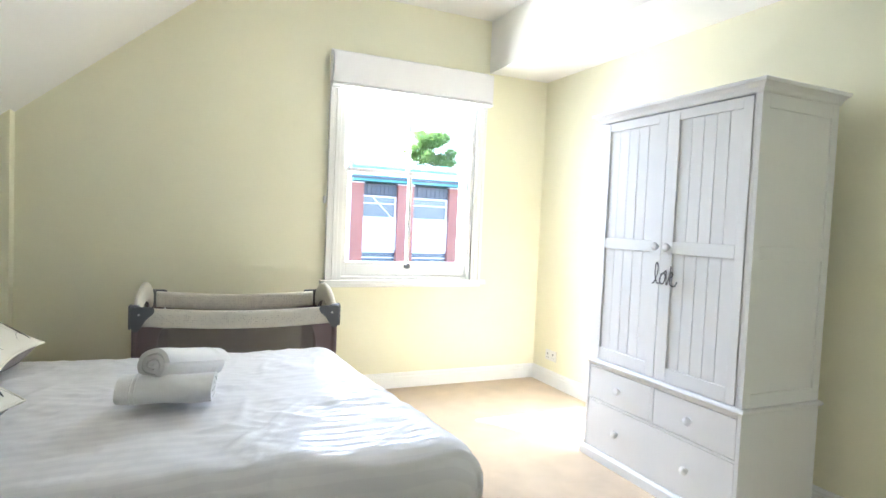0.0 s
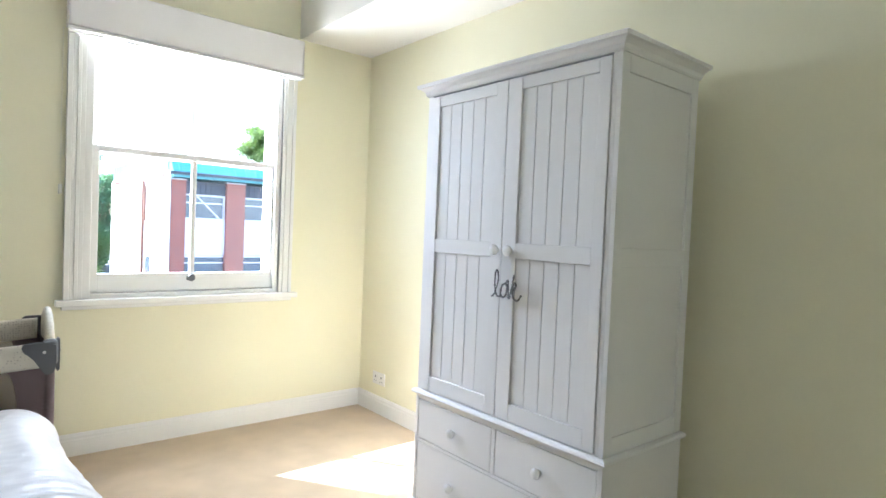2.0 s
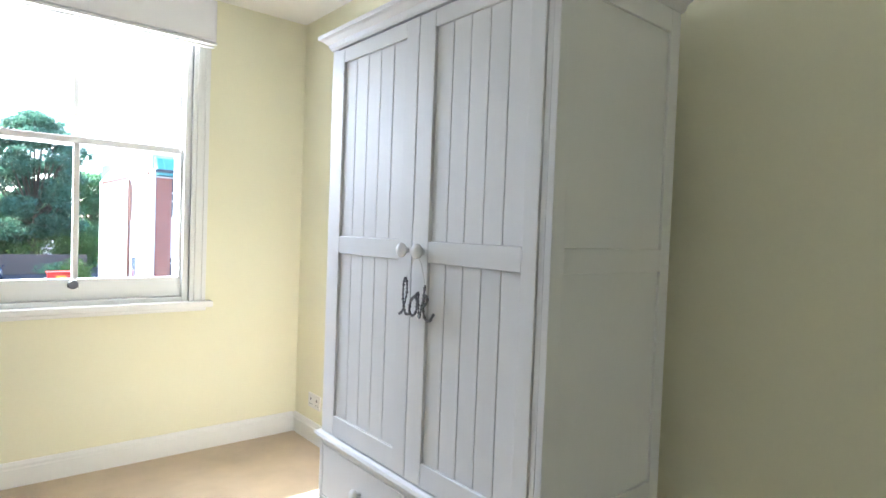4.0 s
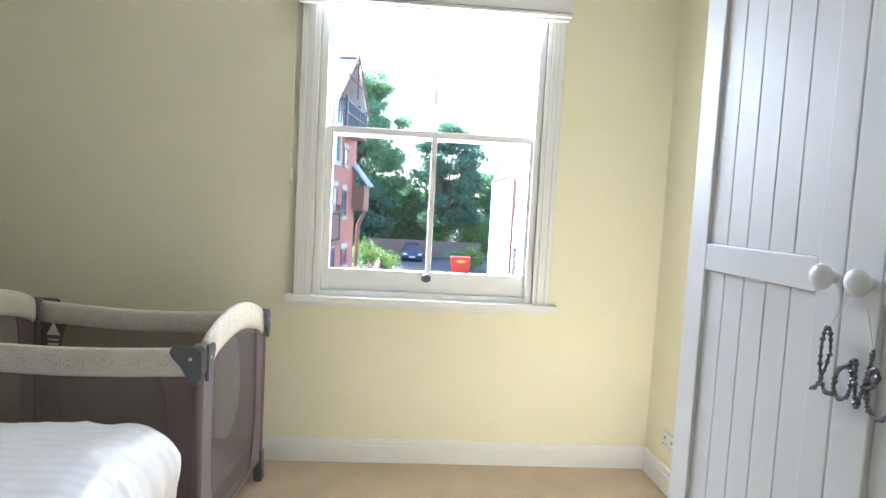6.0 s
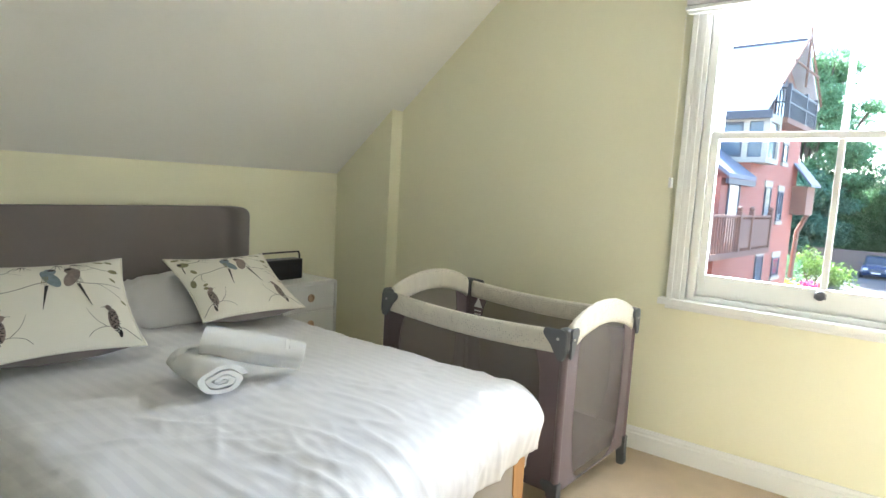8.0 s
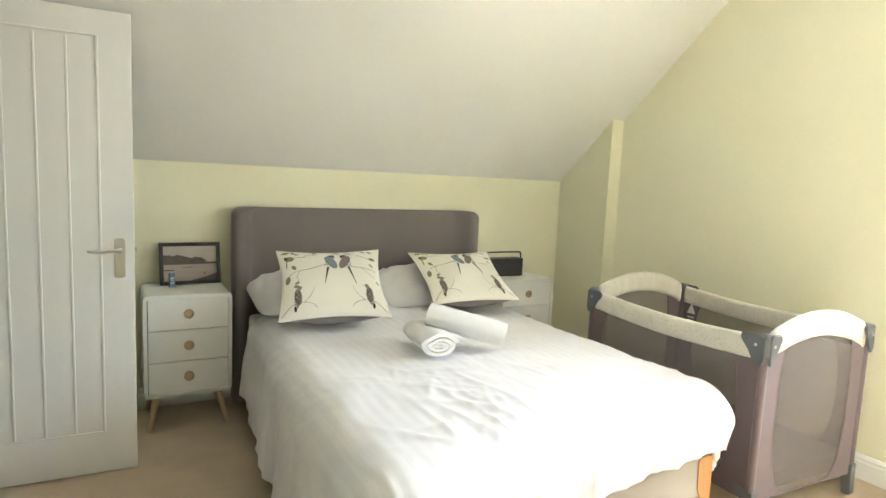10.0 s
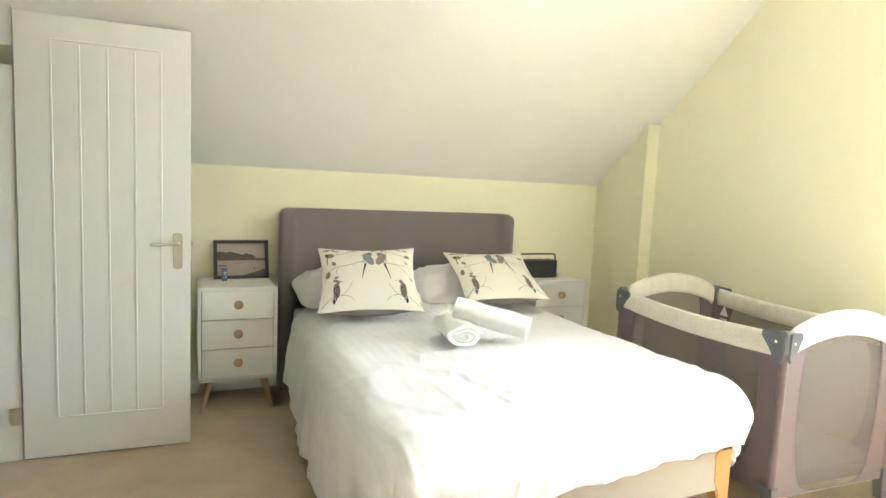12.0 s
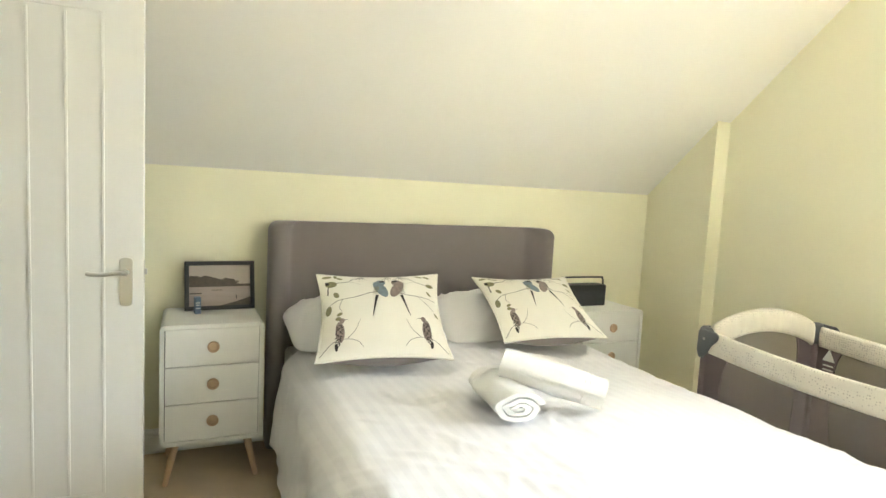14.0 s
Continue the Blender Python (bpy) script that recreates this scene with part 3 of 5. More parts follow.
def ridge(x, y, seed, sx, sy, ang, sharp=5.0):
    """Thin creases running along the direction ang."""
    c, s = math.cos(ang), math.sin(ang)
    u, v = c * x + s * y, -s * x + c * y
    n = noise.noise(Vector((u * sx + seed, v * sy + 0.6 * noise.noise(Vector((u * 1.5, v * 1.5, seed))), seed * 1.7)))
    return max(0.0, 1.0 - sharp * abs(n)) ** 2


def duvet():
    """A quilt that lies over the mattress, rounds its edges and hangs down at the foot and the near side."""
    bm = bmesh.new()
    R = 0.15
    ix0, ix1, iy0, iy1 = -0.42, 1.435 - R, 1.93 + R, 3.588 - R
    Lf, Ln, Lr = 0.34, 0.62, 0.40
    nx, ny = 210, 240
    xs = [ix0 + (ix1 + Lf - ix0) * k / nx for k in range(nx + 1)]
    ys = [iy0 - Ln + (iy1 + Lr - iy0 + Ln) * k / ny for k in range(ny + 1)]
    grid = []
    for x in xs:
        row = []
        for y in ys:
            a = max(0.0, x - ix1)
            b = y - iy0 if y < iy0 else (y - iy1 if y > iy1 else 0.0)
            bx, by = min(max(x, ix0), ix1), min(max(y, iy0), iy1)
            q = (a ** 3 + abs(b) ** 3) ** (1 / 3) if a or b else 0.0
            h = math.hypot(a, b)
            dx, dy = (a / h, b / h) if h > 1e-6 else (0.0, 0.0)
            if q < R * math.pi / 2:
                out, drop = R * math.sin(q / R), R * (1 - math.cos(q / R))
                nz, no = math.cos(q / R), math.sin(q / R)
            else:
                down = q - R * math.pi / 2
                flare = (0.08 if b < 0 else -0.10) if abs(b) > a else -0.16
                out, drop = R + flare * down, R + down
                nz, no = 0.0, 1.0
            hang = min(1.0, max(0.0, (drop - 0.05) / 0.3))
            along = x if abs(b) > a else y
            fold = hang * (0.040 * noise.noise(Vector((along * 5.0, 2.0, dx * 2))) + 0.020 * noise.noise(Vector((along * 11.0, 5.0, drop * 1.5))))
            soft = 0.5 + 0.5 * math.cos(math.pi * min(1, max(0, (x - ix0) / 0.5 - 0.2)))
            puff = 0.016 * fbm((x, y, 0.3), 1.8) + 0.006 * fbm((x, y, 3.3), 5.0)
            m1, m2, m3 = (max(0.0, 0.12 + noise.noise(Vector((x * 3.1, y * 3.1, q_)))) for q_ in (9.0, 4.0, 6.0))
            crease = (0.011 * ridge(x, y, 3.1, 1.5, 5.2, 0.75, 4.2) * m1 + 0.010 * ridge(x, y, 7.7, 1.8, 6.2, -0.6, 4.2) * m2
                      + 0.008 * ridge(x, y, 12.4, 1.9, 7.0, 0.1, 4.5) * max(0, x - 0.45) + 0.010 * ridge(x, y, 21.4, 2.0, 6.2, 1.35, 4.5) * m3
                      + 0.006 * ridge(x, y, 31.0, 3.2, 15.0, 0.9, 5.0) * m2 + 0.006 * ridge(x, y, 41.0, 3.6, 17.0, -0.3, 5.0) * m1)
            disp = puff + 1.0 * crease
            plump = 0.022 * math.sin(math.pi * min(1, max(0, (y - iy0 + R) / (iy1 - iy0 + 2 * R)))) - 0.012
            px = bx + dx * (out + no * (disp * 0.7 + fold))
            py = by + dy * (out + no * (disp * 0.7 + fold))
            toe = max(0.0, min(1.0, (x - 0.7) / 0.7)) * max(0.0, min(1.0, (3.25 - y) / 1.1))
            px += 0.12 * toe
            py += 0.07 * max(0.0, min(1.0, (0.9 - x) / 1.1)) * min(1.0, max(0.0, (2.3 - y) / 0.3))
            pz = 0.606 + plump * nz - drop + disp * nz
            edge_wave = 0.03 * noise.noise(Vector((along * 2.4, 7.7, 0))) * hang
            pz += edge_wave
            if b < 0 and -b > a:
                head = max(0.0, min(1.0, (0.2 - x) / 0.5))
                if pz < 0.56:
                    pz = 0.56 - (0.56 - pz) * (1.0 - 0.22 * head)
            pz = max(pz, 0.035 + 0.015 * noise.noise(Vector((x * 8, y * 8, 0))))
            row.append(bm.verts.new((px, py, pz)))
        grid.append(row)
    for i in range(nx):
        for j in range(ny):
            bm.faces.new((grid[i][j], grid[i + 1][j], grid[i + 1][j + 1], grid[i][j + 1]))
    return bm


dv = thing("duvet", (0, 0, 0), "white satin-striped duvet, rumpled and hanging over the bed's side", "duvet")
cover = part("cover", duvet(), M_DUVET, dv, smooth=True)
cover.modifiers.new("thick", "SOLIDIFY").thickness = 0.018
cover.modifiers["thick"].offset = -1


def pillow_point(u, v, w, h, thick, pinch=0.10, corner=0.0):
    cut = corner * (u * v) ** 4
    x = w * u * (1 - pinch * (1 - v * v) - cut)
    y = h * v * (1 - pinch * (1 - u * u) - cut)
    t = thick * (max(0.0, 1 - abs(u) ** 2.6) * max(0.0, 1 - abs(v) ** 2.6)) ** 0.62
    return Vector((x, y, t))


def pillow_mesh(w, h, thick, side, seed, n=36, wr=0.006, pinch=0.10, corner=0.0, droop=0.0):
    bm = bmesh.new()
    g = []
    for i in range(n + 1):
        row = []
        for j in range(n + 1):
            u, v = math.sin(math.pi * (i / n - 0.5)), math.sin(math.pi * (j / n - 0.5))
            p = pillow_point(u, v, w, h, thick, pinch, corner)
            p.y -= droop * (1 - u * u) * max(0.0, -v) * (1 - abs(v) ** 10)
            f = min(1, 8 * (1 - abs(u)) * (1 - abs(v)))
            p.z = side * (p.z + f * wr * (fbm((u * w, v * h, seed), 9) + 1.2 * ridge(u, v, seed, 0.8, 2.5, seed, 4.0)))
            row.append(bm.verts.new(p))
        g.append(row)
    for i in range(n):
        for j in range(n):
            bm.faces.new((g[i][j], g[i + 1][j], g[i + 1][j + 1], g[i][j + 1]))
    return bm


def frame_matrix(bottom, top, right):
    up = (Vector(top) - Vector(bottom)).normalized()
    rt = Vector(right).normalized()
    nrm = rt.cross(up).normalized()
    rt = up.cross(nrm)
    m = Matrix((rt, up, nrm)).transposed().to_4x4()
    m.translation = (Vector(bottom) + Vector(top)) / 2
    return m


def joined(a, b):
    me = bpy.data.meshes.new("temp")
    b.to_mesh(me)
    b.free()
    a.from_mesh(me)
    bpy.data.meshes.remove(me)
    return a


def sleeping_pillow(m, seed, label):
    ob = thing("pillow", (0, 0, 0), label, "pillow", "white pillows")
    ob.matrix_world = m
    bm = joined(pillow_mesh(0.385, 0.26, 0.145, 1, seed, wr=0.018, pinch=0.05, corner=0.12), pillow_mesh(0.37, 0.24, 0.085, -1, seed + 3, wr=0.01, pinch=0.05, corner=0.12))
    bmesh.ops.remove_doubles(bm, verts=bm.verts, dist=0.0005)
    part("pillow_case", bm, M_LINEN, ob, smooth=True)
    return ob


sleeping_pillow(frame_matrix((-0.25, 2.40, 0.635), (-0.66, 2.40, 0.705), (0, 1, 0.0)), 1.3, "plump white cotton pillow against the headboard")
sleeping_pillow(frame_matrix((-0.27, 3.14, 0.635), (-0.67, 3.14, 0.715), (0.03, 1, 0.02)), 4.9, "plump white cotton pillow with a loose case, against the headboard")

CW, CH, CT = 0.272, 0.240, 0.046


def cushion_at(u, v, lift=0.0015):
    p = pillow_point(u, v, CW, CH, CT)
    p.z += lift
    return p


def blob(bm, u, v, ru, rv, ang=0.0, lift=0.0022, n=14):
    c, s = math.cos(ang), math.sin(ang)

    def q(r, k):
        a = 2 * math.pi * k / n
        x, y = ru * r * math.cos(a), rv * r * math.sin(a)
        return bm.verts.new(cushion_at(u + c * x - s * y, v + s * x + c * y, lift))
    mid = bm.verts.new(cushion_at(u, v, lift))
    r1, r2 = [q(0.55, k) for k in range(n)], [q(1.0, k) for k in range(n)]
    for k in range(n):
        bm.faces.new((mid, r1[k], r1[(k + 1) % n]))
        bm.faces.new((r1[k], r2[k], r2[(k + 1) % n], r1[(k + 1) % n]))


def stroke(bm, ctrl, w0, w1, lift=0.0018):
    pts = curve_pts([(u, v, 0) for u, v in ctrl], 6)
    prev = None
    for i, p in enumerate(pts):
        d = (pts[min(i + 1, len(pts) - 1)] - pts[max(i - 1, 0)]).normalized()
        w_ = (w0 + (w1 - w0) * i / (len(pts) - 1)) / 2
        nrm = Vector((-d.y, d.x, 0)) * w_
        pair = [bm.verts.new(cushion_at(*(p + nrm).xy, lift)), bm.verts.new(cushion_at(*(p - nrm).xy, lift))]
        if prev:
            bm.faces.new((prev[0], pair[0], pair[1], prev[1]))
        prev = pair


def cushion(m, label):
    ob = thing("cushion", (0, 0, 0), label, "cushion", "printed cushions")
    ob.matrix_world = m
    part("front_cover", pillow_mesh(CW, CH, CT, 1, 2.0, 40, 0.0), M_CUSH, ob, smooth=True)
    part("back_cover", pillow_mesh(CW, CH, CT * 1.6, -1, 5.0, 40, 0.004, droop=0.075), M_HEAD, ob, "plain taupe back cover", smooth=True)
    edge = [(u, -1) for u in np.linspace(-1, 1, 20)] + [(1, v) for v in np.linspace(-1, 1, 18)[1:]] + [(u, 1) for u in np.linspace(1, -1, 20)[1:]] + [(-1, v) for v in np.linspace(1, -1, 18)[1:-1]]
    part("piping", tube(bmesh.new(), [pillow_point(u, v, CW, CH, CT) for u, v in edge], 0.0055, 8, True), M_CUSH, ob, smooth=True)
    g, d, bl, pk, ol = (bmesh.new() for _ in range(5))
    # one branch right across, forking at both ends
    stroke(g, [(-0.92, 0.10), (-0.74, 0.24), (-0.45, 0.30), (-0.16, 0.42), (0.04, 0.44)], 0.010, 0.020)
    stroke(g, [(0.20, 0.44), (0.46, 0.34), (0.72, 0.30), (0.95, 0.22)], 0.020, 0.009)
    stroke(g, [(-0.66, 0.26), (-0.72, 0.08), (-0.68, -0.04)], 0.010, 0.006)
    stroke(g, [(0.62, 0.32), (0.78, 0.14), (0.90, -0.02)], 0.010, 0.006)
    # upper twigs
    stroke(d, [(-0.90, 0.40), (-0.86, 0.62), (-0.70, 0.72), (-0.52, 0.76), (-0.40, 0.92)], 0.020, 0.006)
    stroke(g, [(-0.62, 0.74), (-0.46, 0.74), (-0.34, 0.66)], 0.010, 0.005)
    stroke(g, [(0.44, 0.93), (0.56, 0.78), (0.74, 0.66), (0.94, 0.58)], 0.008, 0.014)
    stroke(g, [(0.60, 0.75), (0.46, 0.70), (0.38, 0.72)], 0.008, 0.005)
    blob(ol, -0.82, 0.68, 0.10, 0.085, 0.25)
    blob(d, -0.88, 0.70, 0.035, 0.05, 0.2, 0.0030, 8)
    blob(ol, 0.86, 0.62, 0.07, 0.05, -0.5)
    for u, v, ru, rv, a_ in ((-0.86, 0.90, 0.09, 0.035, 0.35), (-0.72, 0.93, 0.03, 0.06, -0.2), (-0.66, 0.86, 0.06, 0.028, -0.4), (-0.76, 0.38, 0.045, 0.075, 0.3), (-0.90, 0.02, 0.050, 0.11, -0.15), (-0.72, -0.10, 0.055, 0.035, 0.6), (-0.74, -0.20, 0.05, 0.045, -0.4),
                            (0.66, 0.92, 0.08, 0.025, -0.5), (0.80, 0.88, 0.07, 0.025, -0.6), (0.84, 0.40, 0.02, 0.07, 0.6), (0.93, -0.12, 0.02, 0.06, 0.5)):
        blob(ol, u, v, ru, rv, a_)
    for c0, lean in ((-0.30, 0.3), (0.12, -0.2), (0.32, -0.5)):
        for k in range(5):
            stroke(d, [(c0, 0.98), (c0 + 0.035 * (k - 2) - lean * 0.08, 0.88), (c0 + 0.07 * (k - 2) - lean * 0.18, 0.77 + 0.02 * abs(k - 2))], 0.014, 0.003)
    # a perched speckled bird near each lower corner, facing inwards on the right
    for s, f in ((-1, 1), (1, -1)):
        bu = s * 0.70
        blob(pk, bu + f * 0.02, -0.26, 0.042, 0.062, 0.0)
        blob(pk, bu, -0.50, 0.072, 0.23, f * 0.12, 0.0020)
        stroke(d, [(bu + f * 0.05, -0.24), (bu + f * 0.13, -0.25)], 0.016, 0.003)
        for k in range(26):
            u, v = bu - f * 0.012 + 0.058 * math.sin(k * 2.4) * (1 - abs(k - 9) / 26), -0.36 - 0.017 * k
            blob(d, u, v, 0.028, 0.011, k * 1.1, 0.0030, 6)
        blob(d, bu - f * 0.03, -0.80, 0.025, 0.08, f * 0.2, 0.0030, 8)
        stroke(g, [(bu - f * 0.26, -0.92), (bu - f * 0.10, -0.70), (bu + f * 0.10, -0.66), (bu + f * 0.28, -0.72), (bu + f * 0.38, -0.84)], 0.014, 0.008)
        stroke(g, [(bu + f * 0.12, -0.66), (bu + f * 0.24, -0.50), (bu + f * 0.32, -0.26)], 0.012, 0.004)
    # the pair of parrots
    for s, b_, tail_u in ((-1, bl, -0.14), (1, pk, 0.44)):
        c = 0.14 + s * 0.16
        blob(b_, c - s * 0.02, 0.52, 0.098, 0.25, s * -0.35)
        blob(b_, c - s * 0.03, 0.72, 0.080, 0.095, 0.0, 0.0026)
        blob(d, c - s * 0.055, 0.76, 0.055, 0.035, 0.2, 0.0030, 8)
        for k in range(4):
            stroke(ol if s < 0 else g, [(c + s * (0.01 + 0.022 * k), 0.58), (c + s * (0.05 + 0.022 * k), 0.36)], 0.012, 0.006, 0.0032)
        stroke(d, [(c + s * 0.05, 0.34), ((c + tail_u) / 2 + s * 0.04, 0.08), (tail_u + s * 0.03, -0.20)], 0.05, 0.008, 0.0026)
    for name, b_, mt_ in (("printed_twigs", g, M_PRINT_GREY), ("printed_dark_feathers", d, M_PRINT_DARK), ("printed_blue_bird", bl, M_PRINT_BLUE), ("printed_pink_birds", pk, M_PRINT_PINK), ("printed_leaves", ol, M_PRINT_OLIVE)):
        tagged(part(name, b_, mt_, ob), kind="stuff")
    return ob


cushion(frame_matrix((0.105, 2.325, 0.676), (-0.250, 2.395, 0.948), (0.36, 0.92, -0.095)), "ivory cushion printed with birds and twigs, leaning on a pillow")
cushion(frame_matrix((0.075, 3.185, 0.665), (-0.415, 3.225, 0.935), (-0.02, 1, 0.06)), "ivory cushion printed with birds, leaning at a tilt on a pillow")


def towel(a, b, r, seed, label, flat=0.85):
    a, b = Vector(a), Vector(b)
    ob = thing("rolled_towel", (0, 0, 0), label, "towel", "rolled towels")
    d = b - a
    bm = bmesh.new()
    side = Vector((-d.y, d.x, 0)).normalized()
    up = d.normalized().cross(side) * -1
    if up.z < 0:
        up = -up
    turns, n, ns = 3.3, 190, 14
    th = (r - 0.006) / turns
    rows = []
    for j in range(ns + 1):
        t = j / ns
        c = a + d * t
        row_o, row_i = [], []
        for k in range(n + 1):
            f = k / n
            ang = 2 * math.pi * turns * f + 1.0
            rr = 0.006 + (r - 0.006) * f
            wob = 1 + (0.30 - 0.23 * f) * noise.noise(Vector((math.cos(ang) * 1.5, math.sin(ang) * 1.5, seed + t * 3))) + 0.025 * noise.noise(Vector((ang, t * 9, seed)))
            end = 0.006 * noise.noise(Vector((f * 9, seed, t))) * (1 if j in (0, ns) else 0)
            for lst, q in ((row_o, rr * wob), (row_i, rr * wob - th * 0.90)):
                q = max(q, 0.001)
                lst.append(bm.verts.new(c + side * math.cos(ang) * q + up * math.sin(ang) * q * flat * (0.45 + 0.55 * f ** 0.7) + d.normalized() * end))
        rows.append((row_o, row_i))
    for (o0, i0), (o1, i1) in zip(rows, rows[1:]):
        for k in range(n):
            bm.faces.new((o0[k], o0[k + 1], o1[k + 1], o1[k]))
            bm.faces.new((i0[k], i1[k], i1[k + 1], i0[k + 1]))
        bm.faces.new((o0[n], i0[n], i1[n], o1[n]))
    for o, i in (rows[0], rows[-1]):
        for k in range(n):
            bm.faces.new((o[k], i[k], i[k + 1], o[k + 1]))
    smooth_by_angle(part("roll", bm, M_TOWEL, ob), 50)
    band = bmesh.new()
    for t0 in (0.80, 0.845):
        pts = []
        for k in range(int(n * (1 - 1 / turns)) + 4, n - 2, 2):
            f = k / n
            ang = 2 * math.pi * turns * f + 1.0
            rr = (0.006 + (r - 0.006) * f) * (1 + (0.30 - 0.23 * f) * noise.noise(Vector((math.cos(ang) * 1.5, math.sin(ang) * 1.5, seed + t0 * 3))) + 0.025 * noise.noise(Vector((ang, t0 * 9, seed))))
            pts.append(a + d * t0 + side * math.cos(ang) * rr + up * math.sin(ang) * rr * flat * (0.45 + 0.55 * f ** 0.7))
        tube(band, pts, 0.0022, 6)
    part("woven_band", band, M_TOWEL, ob, smooth=True)
    return ob


towel((0.740, 2.555, 0.680), (0.44, 2.61, 0.676), 0.090, 2.2, "white terry towel rolled up, lying on the duvet", 0.62)
towel((0.54, 2.60, 0.762), (0.755, 2.87, 0.698), 0.072, 8.1, "white terry towel rolled up, leaning on the other towel", 0.9)

# ---- travel cot ----
cot = thing("travel_cot", (0.945, 4.03, 0), "taupe and cream folding travel cot with netting sides", "travel cot")
cot.rotation_euler.z = radians(-3.5)
LX, LY, ZT = 0.515, 0.345, 0.775
for sx in (-1, 1):
    for sy in (-1, 1):
        bm = tube(bmesh.new(), [(sx * LX, sy * LY, 0.10), (sx * LX, sy * LY, ZT - 0.02)], 0.017, 12)
        smooth_by_angle(part("post", bm, M_TAUPE, cot, "taupe sleeved corner post"), 50)
        bm = bmesh.new()
        box(bm, sx * LX - 0.027, sx * LX + 0.027, sy * LY - 0.027, sy * LY + 0.027, ZT - 0.070, ZT + 0.036, bevel=0.021, segs=4)
        shield = [(0.092, 0.016), (0.080, 0.028), (0.0, 0.030), (-0.018, 0.018), (-0.020, -0.070), (-0.008, -0.098), (0.016, -0.100), (0.034, -0.070), (0.050, -0.036), (0.078, -0.016), (0.090, 0.0)]
        flange = prism(bmesh.new(), [(sx * (LX - a), ZT + h) for a, h in shield], "y", sy * (LY + 0.020), sy * (LY + 0.032))
        prism(flange, [(sy * (LY - a * 0.62), ZT + h + 0.006) for a, h in shield], "x", sx * (LX + 0.020), sx * (LX + 0.032))
        bmesh.ops.bevel(flange, geom=flange.edges[:], offset=0.0035, segments=2, affect="EDGES")
        both = bmesh.new()
        for piece in (bm, flange):
            me_ = bpy.data.meshes.new("temp")
            piece.to_mesh(me_)
            piece.free()
            both.from_mesh(me_)
            bpy.data.meshes.remove(me_)
        bm = both
        c = smooth_by_angle(part("corner_cap", bm, M_GREYP, cot, "dark grey plastic corner cap"), 45)
        for p_, q_ in (((LX - 0.02, LY + 0.031), (LX - 0.02, LY + 0.035)), ((LX + 0.031, LY - 0.01), (LX + 0.035, LY - 0.01))):
            bm = cyl(bmesh.new(), (sx * p_[0], sy * p_[1], ZT - 0.01), (sx * q_[0], sy * q_[1], ZT - 0.01), 0.006, segs=12)
            part("rivet", bm, M_CHROME, c, "small metal rivet")
        bm = bmesh.new()
        prism(bm, [(sx * (LX - 0.060), 0.150), (sx * (LX + 0.022), 0.150), (sx * (LX + 0.020), 0.10), (sx * (LX + 0.026), 0.012), (sx * (LX + 0.018), 0.0), (sx * (LX - 0.014), 0.0), (sx * (LX - 0.016), 0.06), (sx * (LX - 0.030), 0.105), (sx * (LX - 0.062), 0.128)], "y", sy * LY - 0.018, sy * LY + 0.018)
        bmesh.ops.bevel(bm, geom=bm.edges[:], offset=0.003, segments=2, affect="EDGES")
        part("foot", bm, M_GREYP, cot, "dark grey plastic foot")


def padded_band(pts, half, tall, thin):
    """A soft band of rounded section along a line."""
    bm = bmesh.new()
    sec = [(math.copysign(abs(math.cos(a)) ** 0.6, math.cos(a)) * thin, math.copysign(abs(math.sin(a)) ** 0.75, math.sin(a)) * tall) for a in [2 * math.pi * k / 16 for k in range(16)]]
    rings = []
    for i, (p, sgn) in enumerate(pts):
        nrm = Vector(sgn)
        wv = 0.003 * noise.noise(Vector((i * 0.9, tall, 2)))
        rings.append([bm.verts.new(Vector(p) + nrm * (u + wv + 0.0025 * noise.noise(Vector((i * 1.7, v * 60, 1)))) + Vector((0, 0, v))) for u, v in sec])
    for a, b in zip(rings, rings[1:]):
        for k in range(16):
            bm.faces.new((a[k], a[(k + 1) % 16], b[(k + 1) % 16], b[k]))
    bm.faces.new(rings[0])
    bm.faces.new(rings[-1])
    return bm


def long_sag(t):
    return ZT - 0.028 - 0.020 * math.sin(math.pi * t)


def arch(t):
    return ZT - 0.020 + 0.078 * math.sin(math.pi * t) ** 0.75


N = 40
for sy in (-1, 1):
    pts = [((-LX + 0.03 + (2 * LX - 0.06) * k / N, sy * LY, long_sag(k / N)), (0, sy, 0)) for k in range(N + 1)]
    part("long_rail_cover", padded_band(pts, 0, 0.050, 0.019), M_DOTS, cot, "cream dotted padded rail cover", smooth=True)
for sx in (-1, 1):
    pts = [((sx * LX, -LY + 0.03 + (2 * LY - 0.06) * k / N, arch(k / N)), (sx, 0, 0)) for k in range(N + 1)]
    part("end_rail_cover", padded_band(pts, 0, 0.056, 0.017), M_DOTS, cot, "cream dotted padded arched rail cover", smooth=True)


